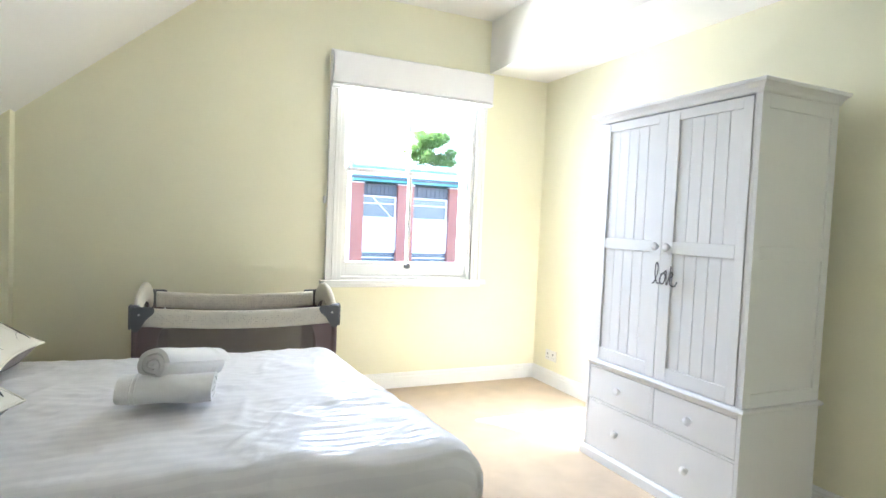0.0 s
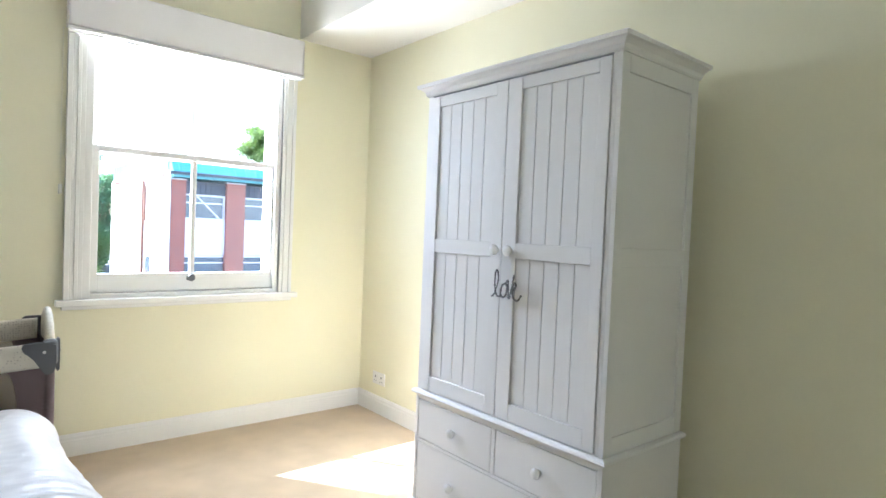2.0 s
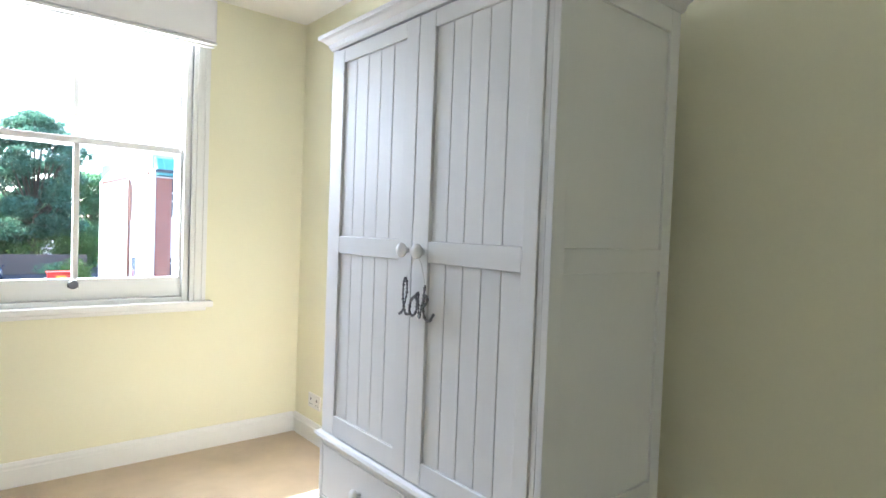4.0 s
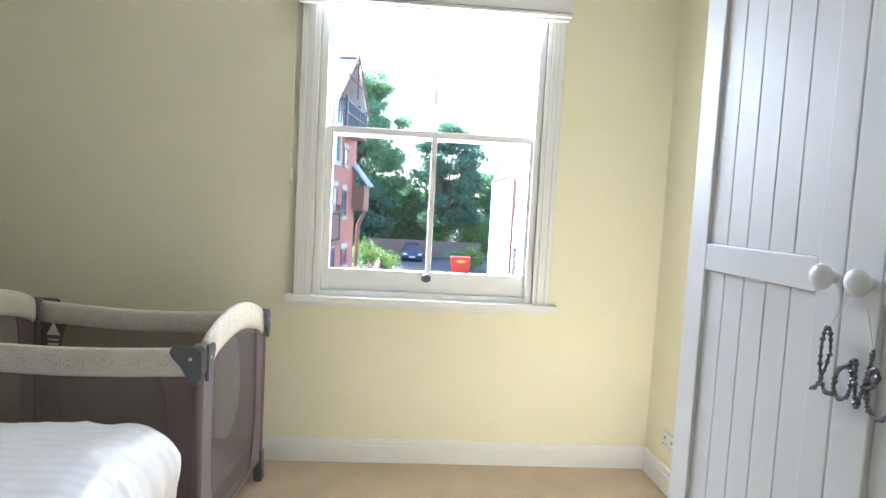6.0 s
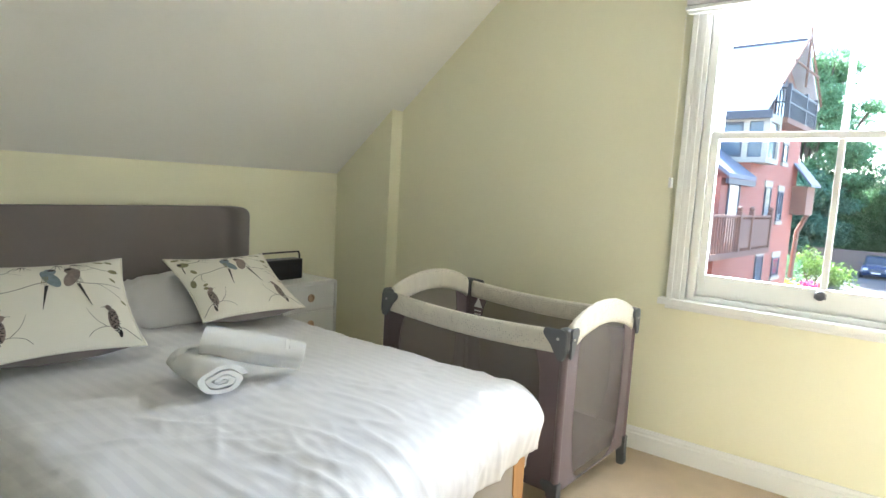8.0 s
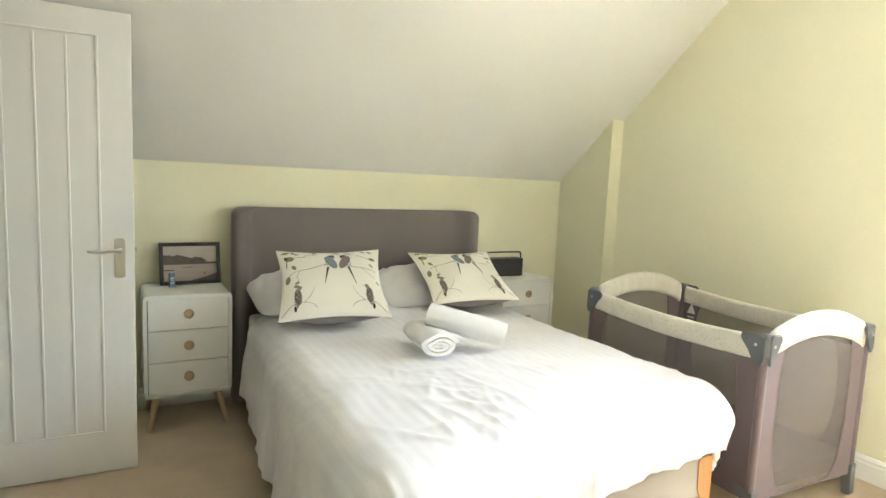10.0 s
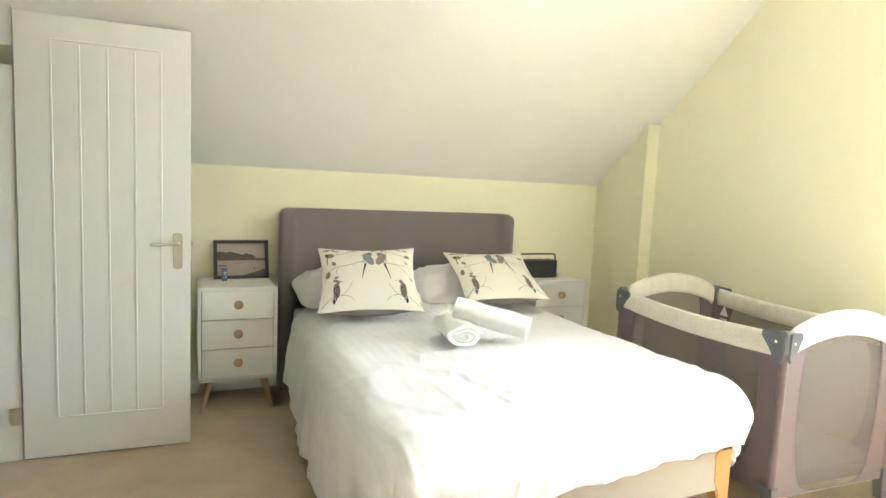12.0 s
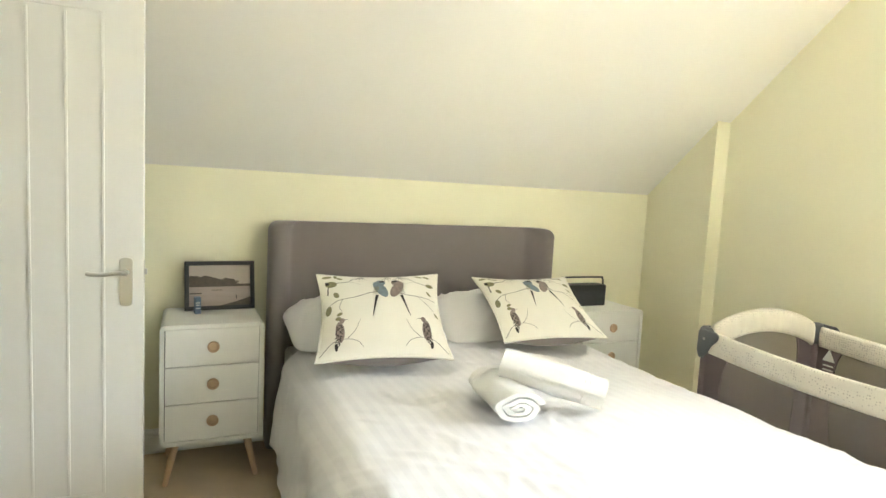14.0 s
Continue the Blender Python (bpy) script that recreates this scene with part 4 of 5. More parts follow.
def cot_side(axis, sgn, half, off, top):
    """Fabric with a rounded opening, and the netting in it."""
    n = 72

    def put(u, z, d=0.0):
        o = sgn * (off + d)
        return (u, o, z) if axis == "x" else (o, u, z)
    cz, hz = (0.44, 0.305) if axis == "x" else (0.45, 0.345)
    outer, inner = [], []
    for k in range(n):
        a = 2 * math.pi * k / n
        c, s = math.cos(a), math.sin(a)
        m = max(abs(c), abs(s))
        u = c / m
        z = s / m
        outer.append((u * half, (top(u * 0.5 + 0.5) if z > 0 else 0.10) * abs(z) + cz * (1 - abs(z)) if abs(z) > 0 else cz))
        q = 1 / (abs(c) ** 7 + abs(s) ** 7) ** (1 / 7)
        narrow = 1 - (0.16 if s < 0 else 0.06) * abs(s * q) ** 2
        inner.append((c * q * (half - 0.085) * narrow, cz + s * q * hz))
    for w_ in (0.0,):
        bm = bmesh.new()
        layers = []
        for d in (0.004, 0.010):
            layers.append(([bm.verts.new(put(u, z, d)) for u, z in outer], [bm.verts.new(put(u, z, d)) for u, z in inner]))
        for o, i in layers:
            for k in range(n):
                bm.faces.new((o[k], o[(k + 1) % n], i[(k + 1) % n], i[k]))
        (o0, i0), (o1, i1) = layers
        for k in range(n):
            bm.faces.new((o0[k], o1[k], o1[(k + 1) % n], o0[(k + 1) % n]))
            bm.faces.new((i0[k], i0[(k + 1) % n], i1[(k + 1) % n], i1[k]))
        part("side_fabric", bm, M_TAUPE, cot)
        bm = bmesh.new()
        bm.faces.new([bm.verts.new(put(u * 1.01, cz + (z - cz) * 1.01, 0.006)) for u, z in inner])
        part("side_netting", bm, M_MESH, cot, "fine grey see-through netting")
        bm = bmesh.new()
        tube(bm, [put(u, z, 0.010) for u, z in inner], 0.0025, 6, True)
        part("netting_seam", bm, M_TAUPE, cot)


for sgn in (-1, 1):
    cot_side("x", sgn, LX - 0.012, LY - 0.002, lambda t: ZT - 0.055 - 0.02 * math.sin(math.pi * t))
    cot_side("y", sgn, LY - 0.012, LX - 0.002, lambda t: ZT - 0.05 + 0.07 * math.sin(math.pi * min(1, max(0, t))))
part("cot_mattress", boxes((-LX + 0.01, LX - 0.01, -LY + 0.01, LY - 0.01, 0.12, 0.20), bevel=0.01), M_MAT, cot)
bm = bmesh.new()
prism(bm, [(-LX + 0.050, 0.64), (-LX + 0.080, 0.70), (-LX + 0.110, 0.64)], "y", LY - 0.006, LY - 0.008)
for k in range(4):
    box(bm, -LX + 0.055, -LX + 0.105, LY - 0.008, LY - 0.006, 0.615 - 0.02 * k, 0.622 - 0.02 * k)
part("warning_label", bm, M_PLATE, cot, "small white printed warning label")


# ---- nightstands ----
def nightstand(at, label, angle=0.0):
    ob = thing("nightstand", at, label, "nightstand", "nightstands")
    ob.rotation_euler.z = angle
    hw, dp, z0, z1, t = 0.212, 0.385, 0.188, 0.722, 0.018
    bm = bmesh.new()
    r = 0.022
    def rounded(h, lo, hi, r):
        out = []
        for cy, cz, a0 in ((h - r, hi - r, 0), (-h + r, hi - r, 90), (-h + r, lo + r, 180), (h - r, lo + r, 270)):
            for k in range(5):
                a = radians(a0 + 22.5 * k)
                out.append((cy + r * math.cos(a), cz + r * math.sin(a)))
        return out
    o, i = rounded(hw, z0, z1, r), rounded(hw - t, z0 + t, z1 - t, 0.006)
    vs = [[bm.verts.new((x, y, z)) for y, z in prof] for x, prof in ((-dp, o), (0, o), (0, i), (-0.02, i))]
    m = len(o)
    for a, b in zip(vs, vs[1:]):
        for k in range(m):
            bm.faces.new((a[k], a[(k + 1) % m], b[(k + 1) % m], b[k]))
    bm.faces.new(vs[0])
    smooth_by_angle(part("carcass", bm, M_STAND, ob), 40)
    # filler block, coloured dark for the shade in the slits round the drawers
    part("recess_shade_block", boxes((-dp + 0.01, -0.021, -hw + t, hw - t, z0 + t, z1 - t)), M_GAP, ob)
    h = (z1 - z0 - 2 * t) / 3
    for k in range(3):
        lo = z0 + t + h * k
        d = part("drawer", boxes((-0.019, -0.003, -hw + t + 0.003, hw - t - 0.003, lo + 0.002, lo + h - 0.002), bevel=0.002), M_STAND, ob)
        bm = bmesh.new()
        lathe(bm, [(0.025, 0.0), (0.025, 0.006), (0.023, 0.008), (0.018, 0.0075), (0.0155, 0.0012), (0.0, 0.0006)], (-0.003, 0.0, lo + h / 2), (1, 0, 0), 32)
        part("ring_pull", bm, M_BEECH, d, "round pale beech ring pull")
    for sx in (-1, 1):
        for sy in (-1, 1):
            cx = -dp / 2 + sx * (dp / 2 - 0.06)
            bm = bmesh.new()
            cyl(bm, (cx + sx * 0.030, sy * (hw - 0.022), 0.0), (cx, sy * (hw - 0.065), z0 + 0.004), 0.011, 0.019, 16)
            smooth_by_angle(part("leg", bm, M_BEECH, ob, "splayed pale beech leg"), 40)
    return ob


nightstand((-0.418, 1.713, 0), "white lacquered three-drawer nightstand with splayed beech legs, holding a framed picture")
nightstand((-0.345, 3.852, 0), "white lacquered three-drawer nightstand with splayed beech legs, holding a radio")

pic = thing("framed_picture", (-0.725, 1.755, 0.722), "black framed sepia river picture leaning on the wall above the nightstand", "picture")
pic.rotation_euler = (0, radians(-12), radians(4))
PWD, PHT = 0.160, 0.236
part("frame", boxes((-0.010, 0.008, -PWD, PWD, 0, 0.020), (-0.010, 0.008, -PWD, PWD, PHT - 0.020, PHT), (-0.010, 0.008, -PWD, -PWD + 0.02, 0.020, PHT - 0.020), (-0.010, 0.008, PWD - 0.02, PWD, 0.020, PHT - 0.020), bevel=0.002), M_BLACK, pic)
part("backing", boxes((-0.012, -0.008, -PWD + 0.004, PWD - 0.004, 0.003, PHT - 0.004)), M_GAP, pic)
pr = part("print", boxes((-0.008, -0.002, -PWD + 0.018, PWD - 0.018, 0.115, PHT - 0.018)), M_PHOTO_SKY, pic, "hazy sky of the river picture")
part("printed_water", boxes((-0.0078, -0.0018, -PWD + 0.018, PWD - 0.018, 0.018, 0.115)), M_PHOTO_WATER, pr)
bm = bmesh.new()
rng = random.Random(4)
for k in range(26):
    y = -PWD + 0.03 + k * 0.0104
    r = 0.018 * (1.35 - k / 26) + rng.uniform(-0.003, 0.003)
    cyl(bm, (-0.0035, y, 0.122 + r), (-0.0010 - 0.00005 * k, y, 0.122 + r), r, segs=12)
box(bm, -0.0035, -0.0012, -PWD + 0.02, PWD - 0.02, 0.112, 0.124)
part("printed_treeline", bm, M_PHOTO_TREE, pr)
for y0, y1, z0, z1 in ((-0.138, -0.085, 0.078, 0.084), (-0.04, 0.01, 0.094, 0.097), (0.072, 0.076, 0.050, 0.070)):
    part("printed_boat", boxes((-0.0030, -0.0012, y0, y1, z0, z1)), M_PHOTO_TREE, pr)
bm = prism(bmesh.new(), [(0.0, 0.020), (0.14, 0.020), (0.14, 0.060), (0.08, 0.040)], "x", -0.0030, -0.0011)
part("printed_shore", bm, M_PHOTO_TREE, pr)
pb = thing("small_box", (-0.655, 1.650, 0.722), "small grey-blue upright card box on the nightstand", "small box")
pb.rotation_euler.z = 0.2
part("carton", boxes((-0.014, 0.014, -0.013, 0.013, 0, 0.078), bevel=0.001), M_BLUEBOX, pb)
part("printed_text", boxes((0.0142, 0.0146, -0.009, 0.009, 0.050, 0.054), (0.0142, 0.0146, -0.009, 0.006, 0.040, 0.043), (0.0142, 0.0146, -0.009, 0.009, 0.024, 0.027)), M_PLATE, pb)

radio = thing("radio", (-0.53, 3.75, 0.722), "black box radio with a carrying handle on the nightstand", "radio")
part("case", boxes((-0.045, 0.045, -0.145, 0.145, 0.002, 0.128), bevel=0.008, segs=3), M_BLACK, radio)
part("grille", boxes((0.0452, 0.047, -0.132, 0.132, 0.012, 0.090)), mat("grey_grille_cloth", (0.045, 0.045, 0.05), 0.9, 0.2, 30, 500, 0.5), radio)
pts = [(0, -0.150, 0.07), (0, -0.152, 0.14), (0, -0.145, 0.162), (0, -0.12, 0.168), (0, 0.12, 0.168), (0, 0.145, 0.162), (0, 0.152, 0.14), (0, 0.150, 0.07)]
part("handle", tube(bmesh.new(), curve_pts(pts, 5), 0.0055, 8), M_BLACK, radio, smooth=True)
for y in (-0.07, -0.03, 0.03, 0.07):
    part("button", cyl(bmesh.new(), (0.0, y, 0.128), (0.0, y, 0.134), 0.007, segs=12), M_GREYP, radio)

# ---- door ----
door = thing("door_1", (-0.100, 0.772, 0.008), "open white painted panelled interior door with vertical beading", "door")
door["kind"] = "structure"
door.rotation_euler.z = radians(-2.6)
DT, DW, DH = 0.035, 0.690, 1.982
part("leaf", boxes((-DT, 0, 0, DW, 0, DH), bevel=0.0015), M_DOOR, door)


def bead(path, r=0.0055):
    return tube(bmesh.new(), path, r, 8)


pz0, pz1, py0, py1 = 0.187, 1.878, 0.132, 0.566
bm = boxes((0, 0.0040, py0 - 0.004, py0 + 0.006, pz0, pz1), (0, 0.0040, py1 - 0.006, py1 + 0.004, pz0, pz1), (0, 0.0040, py0 + 0.006, py1 - 0.006, pz0 - 0.004, pz0 + 0.004), (0, 0.0040, py0 + 0.006, py1 - 0.006, pz1 - 0.004, pz1 + 0.004), bevel=0.0015)
part("panel_moulding", bm, M_DOOR, door)
for k in range(1, 4):
    y = py0 + (py1 - py0) * k / 4
    part("vertical_bead", boxes((0, 0.0040, y - 0.0045, y + 0.0045, pz0 + 0.006, pz1 - 0.016), bevel=0.0015), M_DOOR, door)
h = part("door_handle", bmesh.new(), M_CHROME, door, "brushed nickel lever handle on a long plate")
bm = bmesh.new()
outline = [(0.636 + 0.021 * math.cos(a), (1.035 if math.sin(a) >= 0 else 0.885) + 0.012 * math.sin(a)) for a in [2 * math.pi * k / 24 for k in range(24)]]
prism(bm, outline, "x", 0.0005, 0.0055)
bmesh.ops.bevel(bm, geom=[e for e in bm.edges if e.verts[0].co.x > 0.005 and e.verts[1].co.x > 0.005], offset=0.0015, segments=1, affect="EDGES")
smooth_by_angle(part("back_plate", bm, M_CHROME, h), 40)
bm = bmesh.new()
cyl(bm, (0.005, 0.636, 0.995), (0.045, 0.636, 0.995), 0.0095, segs=16)
tube(bm, curve_pts([(0.045, 0.642, 0.995), (0.047, 0.610, 0.997), (0.044, 0.570, 0.992), (0.043, 0.535, 0.993), (0.040, 0.520, 0.996)], 5), 0.0072, 10)
smooth_by_angle(part("lever", bm, M_CHROME, h), 50)
bm = bmesh.new()
for z in (1.032, 0.888):
    for y in (0.627, 0.645):
        cyl(bm, (0.0055, y, z), (0.0066, y, z), 0.003, segs=10)
part("screw", bm, M_CHROME, h)
part("latch", boxes((-0.028, -0.008, DW, DW + 0.0015, 0.955, 1.035), (-0.022, -0.013, DW, DW + 0.010, 0.985, 1.005)), M_CHROME, door, "metal latch on the door edge")
hg = thing("hinge", (-0.113, YS, 1.80), "dull steel butt hinge on the door lining", "hinge", "door hinges")
bm = boxes((0.0, 0.0025, -0.040, 0.0, -0.04, 0.04))
cyl(bm, (0.003, 0.003, -0.04), (0.003, 0.003, 0.04), 0.004, segs=10)
part("hinge_leaf", bm, M_CHROME, hg)
copy_thing(hg, pose(-0.113, YS, 0.21))
# ---- outside ----
GZ = -3.3
structure("ground", boxes((-900, 900, 5.2, 2500, GZ - 0.2, GZ)), M_ASPH, "grey asphalt car park and yard", "ground")
structure("outer_wall", boxes((-30, XW - T, YN + 0.05, YN + TN, GZ, 3.2), (XW - T, XE + T, YN + 0.05, YN + TN, GZ, -0.12)), M_BRICKWORK, "red brick outer wall below the window", "wall")


def bars(bm, p, q, n, r, z0, z1):
    for k in range(n + 1):
        t = k / n
        x, y = p[0] + (q[0] - p[0]) * t, p[1] + (q[1] - p[1]) * t
        box(bm, x - r, x + r, y - r, y + r, z0, z1)


# brick house with balconies: local x points out of the wall, local y runs along it
house = thing("brick_house", (-1.7, 14.0, GZ), "tall red brick house with slate roofs, slit windows and timber balconies", "house")
house.rotation_euler.z = radians(-7)
Z = -GZ
part("wall", boxes((-8, 0, 7.5, 13.2, 0, Z + 4.2), (-8, 0, 5.0, 7.5, 0, Z + 2.05), (-8, -0.9, -2.0, 5.0, 0, Z + 2.05)), M_BRICKWORK, house)
part("gable_wall", prism(bmesh.new(), [(7.6, Z + 4.2), (10.95, Z + 6.6), (13.2, Z + 5.2), (13.2, Z + 4.2)], "x", -7.5, -0.25), M_BRICKWORK, house)
part("gable_boarding", prism(bmesh.new(), [(8.7, Z + 4.2), (8.7, Z + 5.1), (10.95, Z + 6.45), (12.9, Z + 5.3), (12.9, Z + 4.2)], "x", -0.246, -0.18), M_WOODOUT, house, "brown timber boarding in the gable")
part("gable_door", boxes((-0.176, -0.15, 10.1, 11.1, Z + 4.2, Z + 5.9)), M_PANE, house, "glazed balcony door in the gable")


def slab_roof(name, pts, thick, mt_=None, label=""):
    """A roof slab over four corners."""
    bm = bmesh.new()
    lo = [bm.verts.new(Vector(p)) for p in pts]
    hi = [bm.verts.new(Vector(p) + Vector((0, 0, thick))) for p in pts]
    bm.faces.new(lo)
    bm.faces.new(hi)
    for k in range(len(pts)):
        bm.faces.new((lo[k], lo[(k + 1) % len(pts)], hi[(k + 1) % len(pts)], hi[k]))
    return part(name, bm, mt_ or M_SLATE, house, label)


slab_roof("roof", [(0.35, 7.25, Z + 4.12), (0.35, 11.0, Z + 6.85), (-7.6, 11.0, Z + 6.85), (-7.6, 7.25, Z + 4.12)], 0.14)
slab_roof("roof", [(0.35, 13.7, Z + 4.95), (0.35, 11.0, Z + 6.85), (-7.6, 11.0, Z + 6.85), (-7.6, 13.7, Z + 4.95)], 0.14)
part("ridge_tiles", boxes((-7.6, 0.33, 10.93, 11.07, Z + 6.92, Z + 7.04)), M_DARK, house, "dark ridge tiles")
slab_roof("lower_roof", [(0.2, 5.0, Z + 2.05), (0.2, 7.5, Z + 2.05), (-2.2, 7.5, Z + 3.9), (-2.2, 5.0, Z + 3.9)], 0.12, M_SLATE_BLUE)
slab_roof("lower_roof", [(-0.7, -2.0, Z + 2.05), (-0.7, 5.0, Z + 2.05), (-2.6, 5.0, Z + 3.5), (-2.6, -2.0, Z + 3.5)], 0.12, M_SLATE_BLUE)
part("fascia", boxes((0.12, 0.2, 5.0, 7.49, Z + 1.88, Z + 2.04)), M_DARK, house, "dark painted eaves board")
part("fascia", boxes((-7.6, 0.5, 7.22, 7.30, Z + 3.92, Z + 4.16)), M_DARK, house, "dark painted eaves board")
bm = bmesh.new()
for a, b in (((0.43, 11.0, Z + 7.4), (0.43, 11.0, Z + 5.4)), ((0.43, 11.0, Z + 7.1), (0.43, 8.3, Z + 5.1)), ((0.43, 11.0, Z + 7.1), (0.43, 13.6, Z + 5.1)), ((0.43, 9.3, Z + 6.0), (0.43, 12.7, Z + 6.0))):
    tube(bm, [a, b], 0.04, 6)
part("gable_truss", bm, M_WOODOUT, house, "dark timber gable truss")
g = part("upper_balcony", boxes((-0.2, 0.56, 8.7, 12.4, Z + 3.95, Z + 4.12)), M_WOODOUT, house, "timber balcony under the gable")
bm = bmesh.new()
bars(bm, (0.52, 8.75), (0.52, 12.35), 26, 0.018, Z + 4.12, Z + 5.02)
bars(bm, (0.0, 8.75), (0.52, 8.75), 6, 0.018, Z + 4.12, Z + 5.02)
for z0, z1 in ((4.58, 4.62), (4.99, 5.05)):
    box(bm, 0.49, 0.55, 8.7, 12.4, Z + z0, Z + z1)
    box(bm, 0, 0.49, 8.72, 8.78, Z + z0, Z + z1)
for y in (8.75, 10.9, 12.35):
    box(bm, 0.47, 0.57, y - 0.05, y + 0.05, Z + 4.12, Z + 5.15)
part("railing", bm, M_DARK, g, "dark slatted timber railing")
b = part("balcony", boxes((-0.9, 0.95, 0.5, 6.7, Z - 0.02, Z + 0.13)), M_WOODOUT, house, "weathered timber balcony")
bm = bmesh.new()
bars(bm, (0.9, 0.55), (0.9, 6.65), 34, 0.018, Z + 0.13, Z + 1.02)
box(bm, 0.86, 0.94, 0.5, 6.7, Z + 1.0, Z + 1.06)
for y in (1.8, 3.9, 4.9, 6.65):
    box(bm, 0.84, 0.96, y - 0.06, y + 0.06, Z + 0.1, Z + 1.15)
    bmesh.ops.create_icosphere(bm, subdivisions=2, radius=0.075, matrix=Matrix.Translation((0.9, y, Z + 1.22)))
box(bm, 0.88, 0.92, 3.9, 6.65, Z + 0.2, Z + 0.95)
part("railing", bm, M_WOODOUT, b, "weathered timber balcony railing with ball finials")


def house_window(y0, y1, z0, z1, x=0.0, lintel=True):
    w_ = part("window", boxes((x + 0.004, x + 0.03, y0, y1, Z + z0, Z + z1)), M_PANE, house)
    part("window_frame", boxes((x + 0.03, x + 0.05, y0, y0 + 0.06, Z + z0, Z + z1), (x + 0.03, x + 0.05, y1 - 0.06, y1, Z + z0, Z + z1), (x + 0.03, x + 0.05, y0 + 0.06, y1 - 0.06, Z + z1 - 0.06, Z + z1), (x + 0.03, x + 0.05, y0 + 0.06, y1 - 0.06, Z + z0, Z + z0 + 0.06)), M_DARK, w_)
    if lintel:
        part("stone_sill", boxes((x + 0.004, x + 0.08, y0 - 0.08, y1 + 0.08, Z + z0 - 0.12, Z + z0)), M_STONE, w_)
        part("stone_lintel", boxes((x + 0.004, x + 0.04, y0 - 0.08, y1 + 0.08, Z + z1, Z + z1 + 0.2)), M_STONE, w_)


house_window(9.2, 9.9, 0.72, 1.95)
house_window(10.8, 11.45, 0.80, 1.85)
house_window(10.8, 11.4, 2.85, 3.5)
house_window(9.0, 9.8, -1.4, -0.35)
house_window(11.0, 11.9, -1.2, -0.5)
house_window(5.6, 6.6, 0.15, 1.95, lintel=False)
bx = part("bay_window", boxes((-1.9, 0.42, 7.38, 8.7, Z + 2.62, Z + 2.78), (-1.9, 0.42, 7.38, 8.7, Z + 3.86, Z + 4.10), (-1.9, -1.0, 7.40, 8.7, Z + 2.78, Z + 3.86), (0.26, 0.42, 7.40, 7.56, Z + 2.78, Z + 3.86), (0.26, 0.42, 8.54, 8.7, Z + 2.78, Z + 3.86), (-0.30, -0.14, 7.40, 7.56, Z + 2.78, Z + 3.86)), M_STONE, house, "projecting bay window with pale stone surrounds")
part("pane", boxes((-1.0, -0.30, 7.47, 7.49, Z + 2.78, Z + 3.86), (-0.14, 0.26, 7.47, 7.49, Z + 2.78, Z + 3.86), (0.33, 0.35, 7.56, 8.54, Z + 2.78, Z + 3.86)), M_PANE, bx)
part("window_frame", boxes((-1.0, -0.94, 7.43, 7.47, Z + 2.78, Z + 3.86), (-0.36, -0.30, 7.43, 7.47, Z + 2.78, Z + 3.86), (-0.94, -0.36, 7.43, 7.47, Z + 3.78, Z + 3.86), (-0.94, -0.36, 7.43, 7.47, Z + 2.78, Z + 2.86)), M_DARK, bx)
og = part("oriel", boxes((0.0, 0.5, 12.7, 13.9, Z + 1.05, Z + 2.1)), M_WOODOUT, house, "brown timber oriel on a raking bracket")
bm = bmesh.new()
tube(bm, [(0.42, 13.5, Z + 1.05), (0.15, 13.5, Z + 0.4), (0.1, 13.5, Z - 1.4)], 0.09, 6)
part("bracket", bm, M_WOODOUT, og)
slab_roof("oriel_roof", [(0.65, 12.5, Z + 2.1), (0.65, 14.1, Z + 2.1), (-0.1, 14.1, Z + 3.0), (-0.1, 12.5, Z + 3.0)], 0.08, M_SLATE_BLUE)

# modern block with a green sheet roof and a pale side wall
blk = thing("office_block", (8.05, 28.0, GZ), "two-storey brick block with white panels and a green sheet metal roof", "office building")
part("core", boxes((0.02, 16.0, 0.35, 13.0, 0, Z + 3.1)), M_DARK, blk)
part("side_wall", boxes((-0.05, 0.02, 0.0, 13.0, 0, Z + 3.45), (-0.045, 0.02, 0.6, 7.0, Z + 3.45, Z + 4.35)), M_STUCCO, blk, "sunlit pale rendered side wall")
bm = bmesh.new()
prism(bm, [(7.0, Z + 3.45), (7.0, Z + 4.35), (13.0, Z + 3.45)], "x", -0.045, 0.02)
part("side_gable", bm, M_STUCCO, blk)
bm = boxes((-0.16, -0.05, 4.6, 4.72, Z - 2.0, Z + 3.2), (-0.14, -0.05, 4.3, 4.4, Z + 1.2, Z + 3.0))
part("drainpipe", bm, M_WOODOUT, blk, "rust-red drainpipe on the side wall")
part("side_window", boxes((-0.09, -0.05, 3.2, 4.0, Z - 2.4, Z - 0.5)), M_PANE, blk)
part("eave_dentil", boxes(*[(-0.10, -0.05, 1.0 + 0.5 * k, 1.15 + 0.5 * k, Z + 3.25, Z + 3.4) for k in range(23)]), M_WOODOUT, blk)
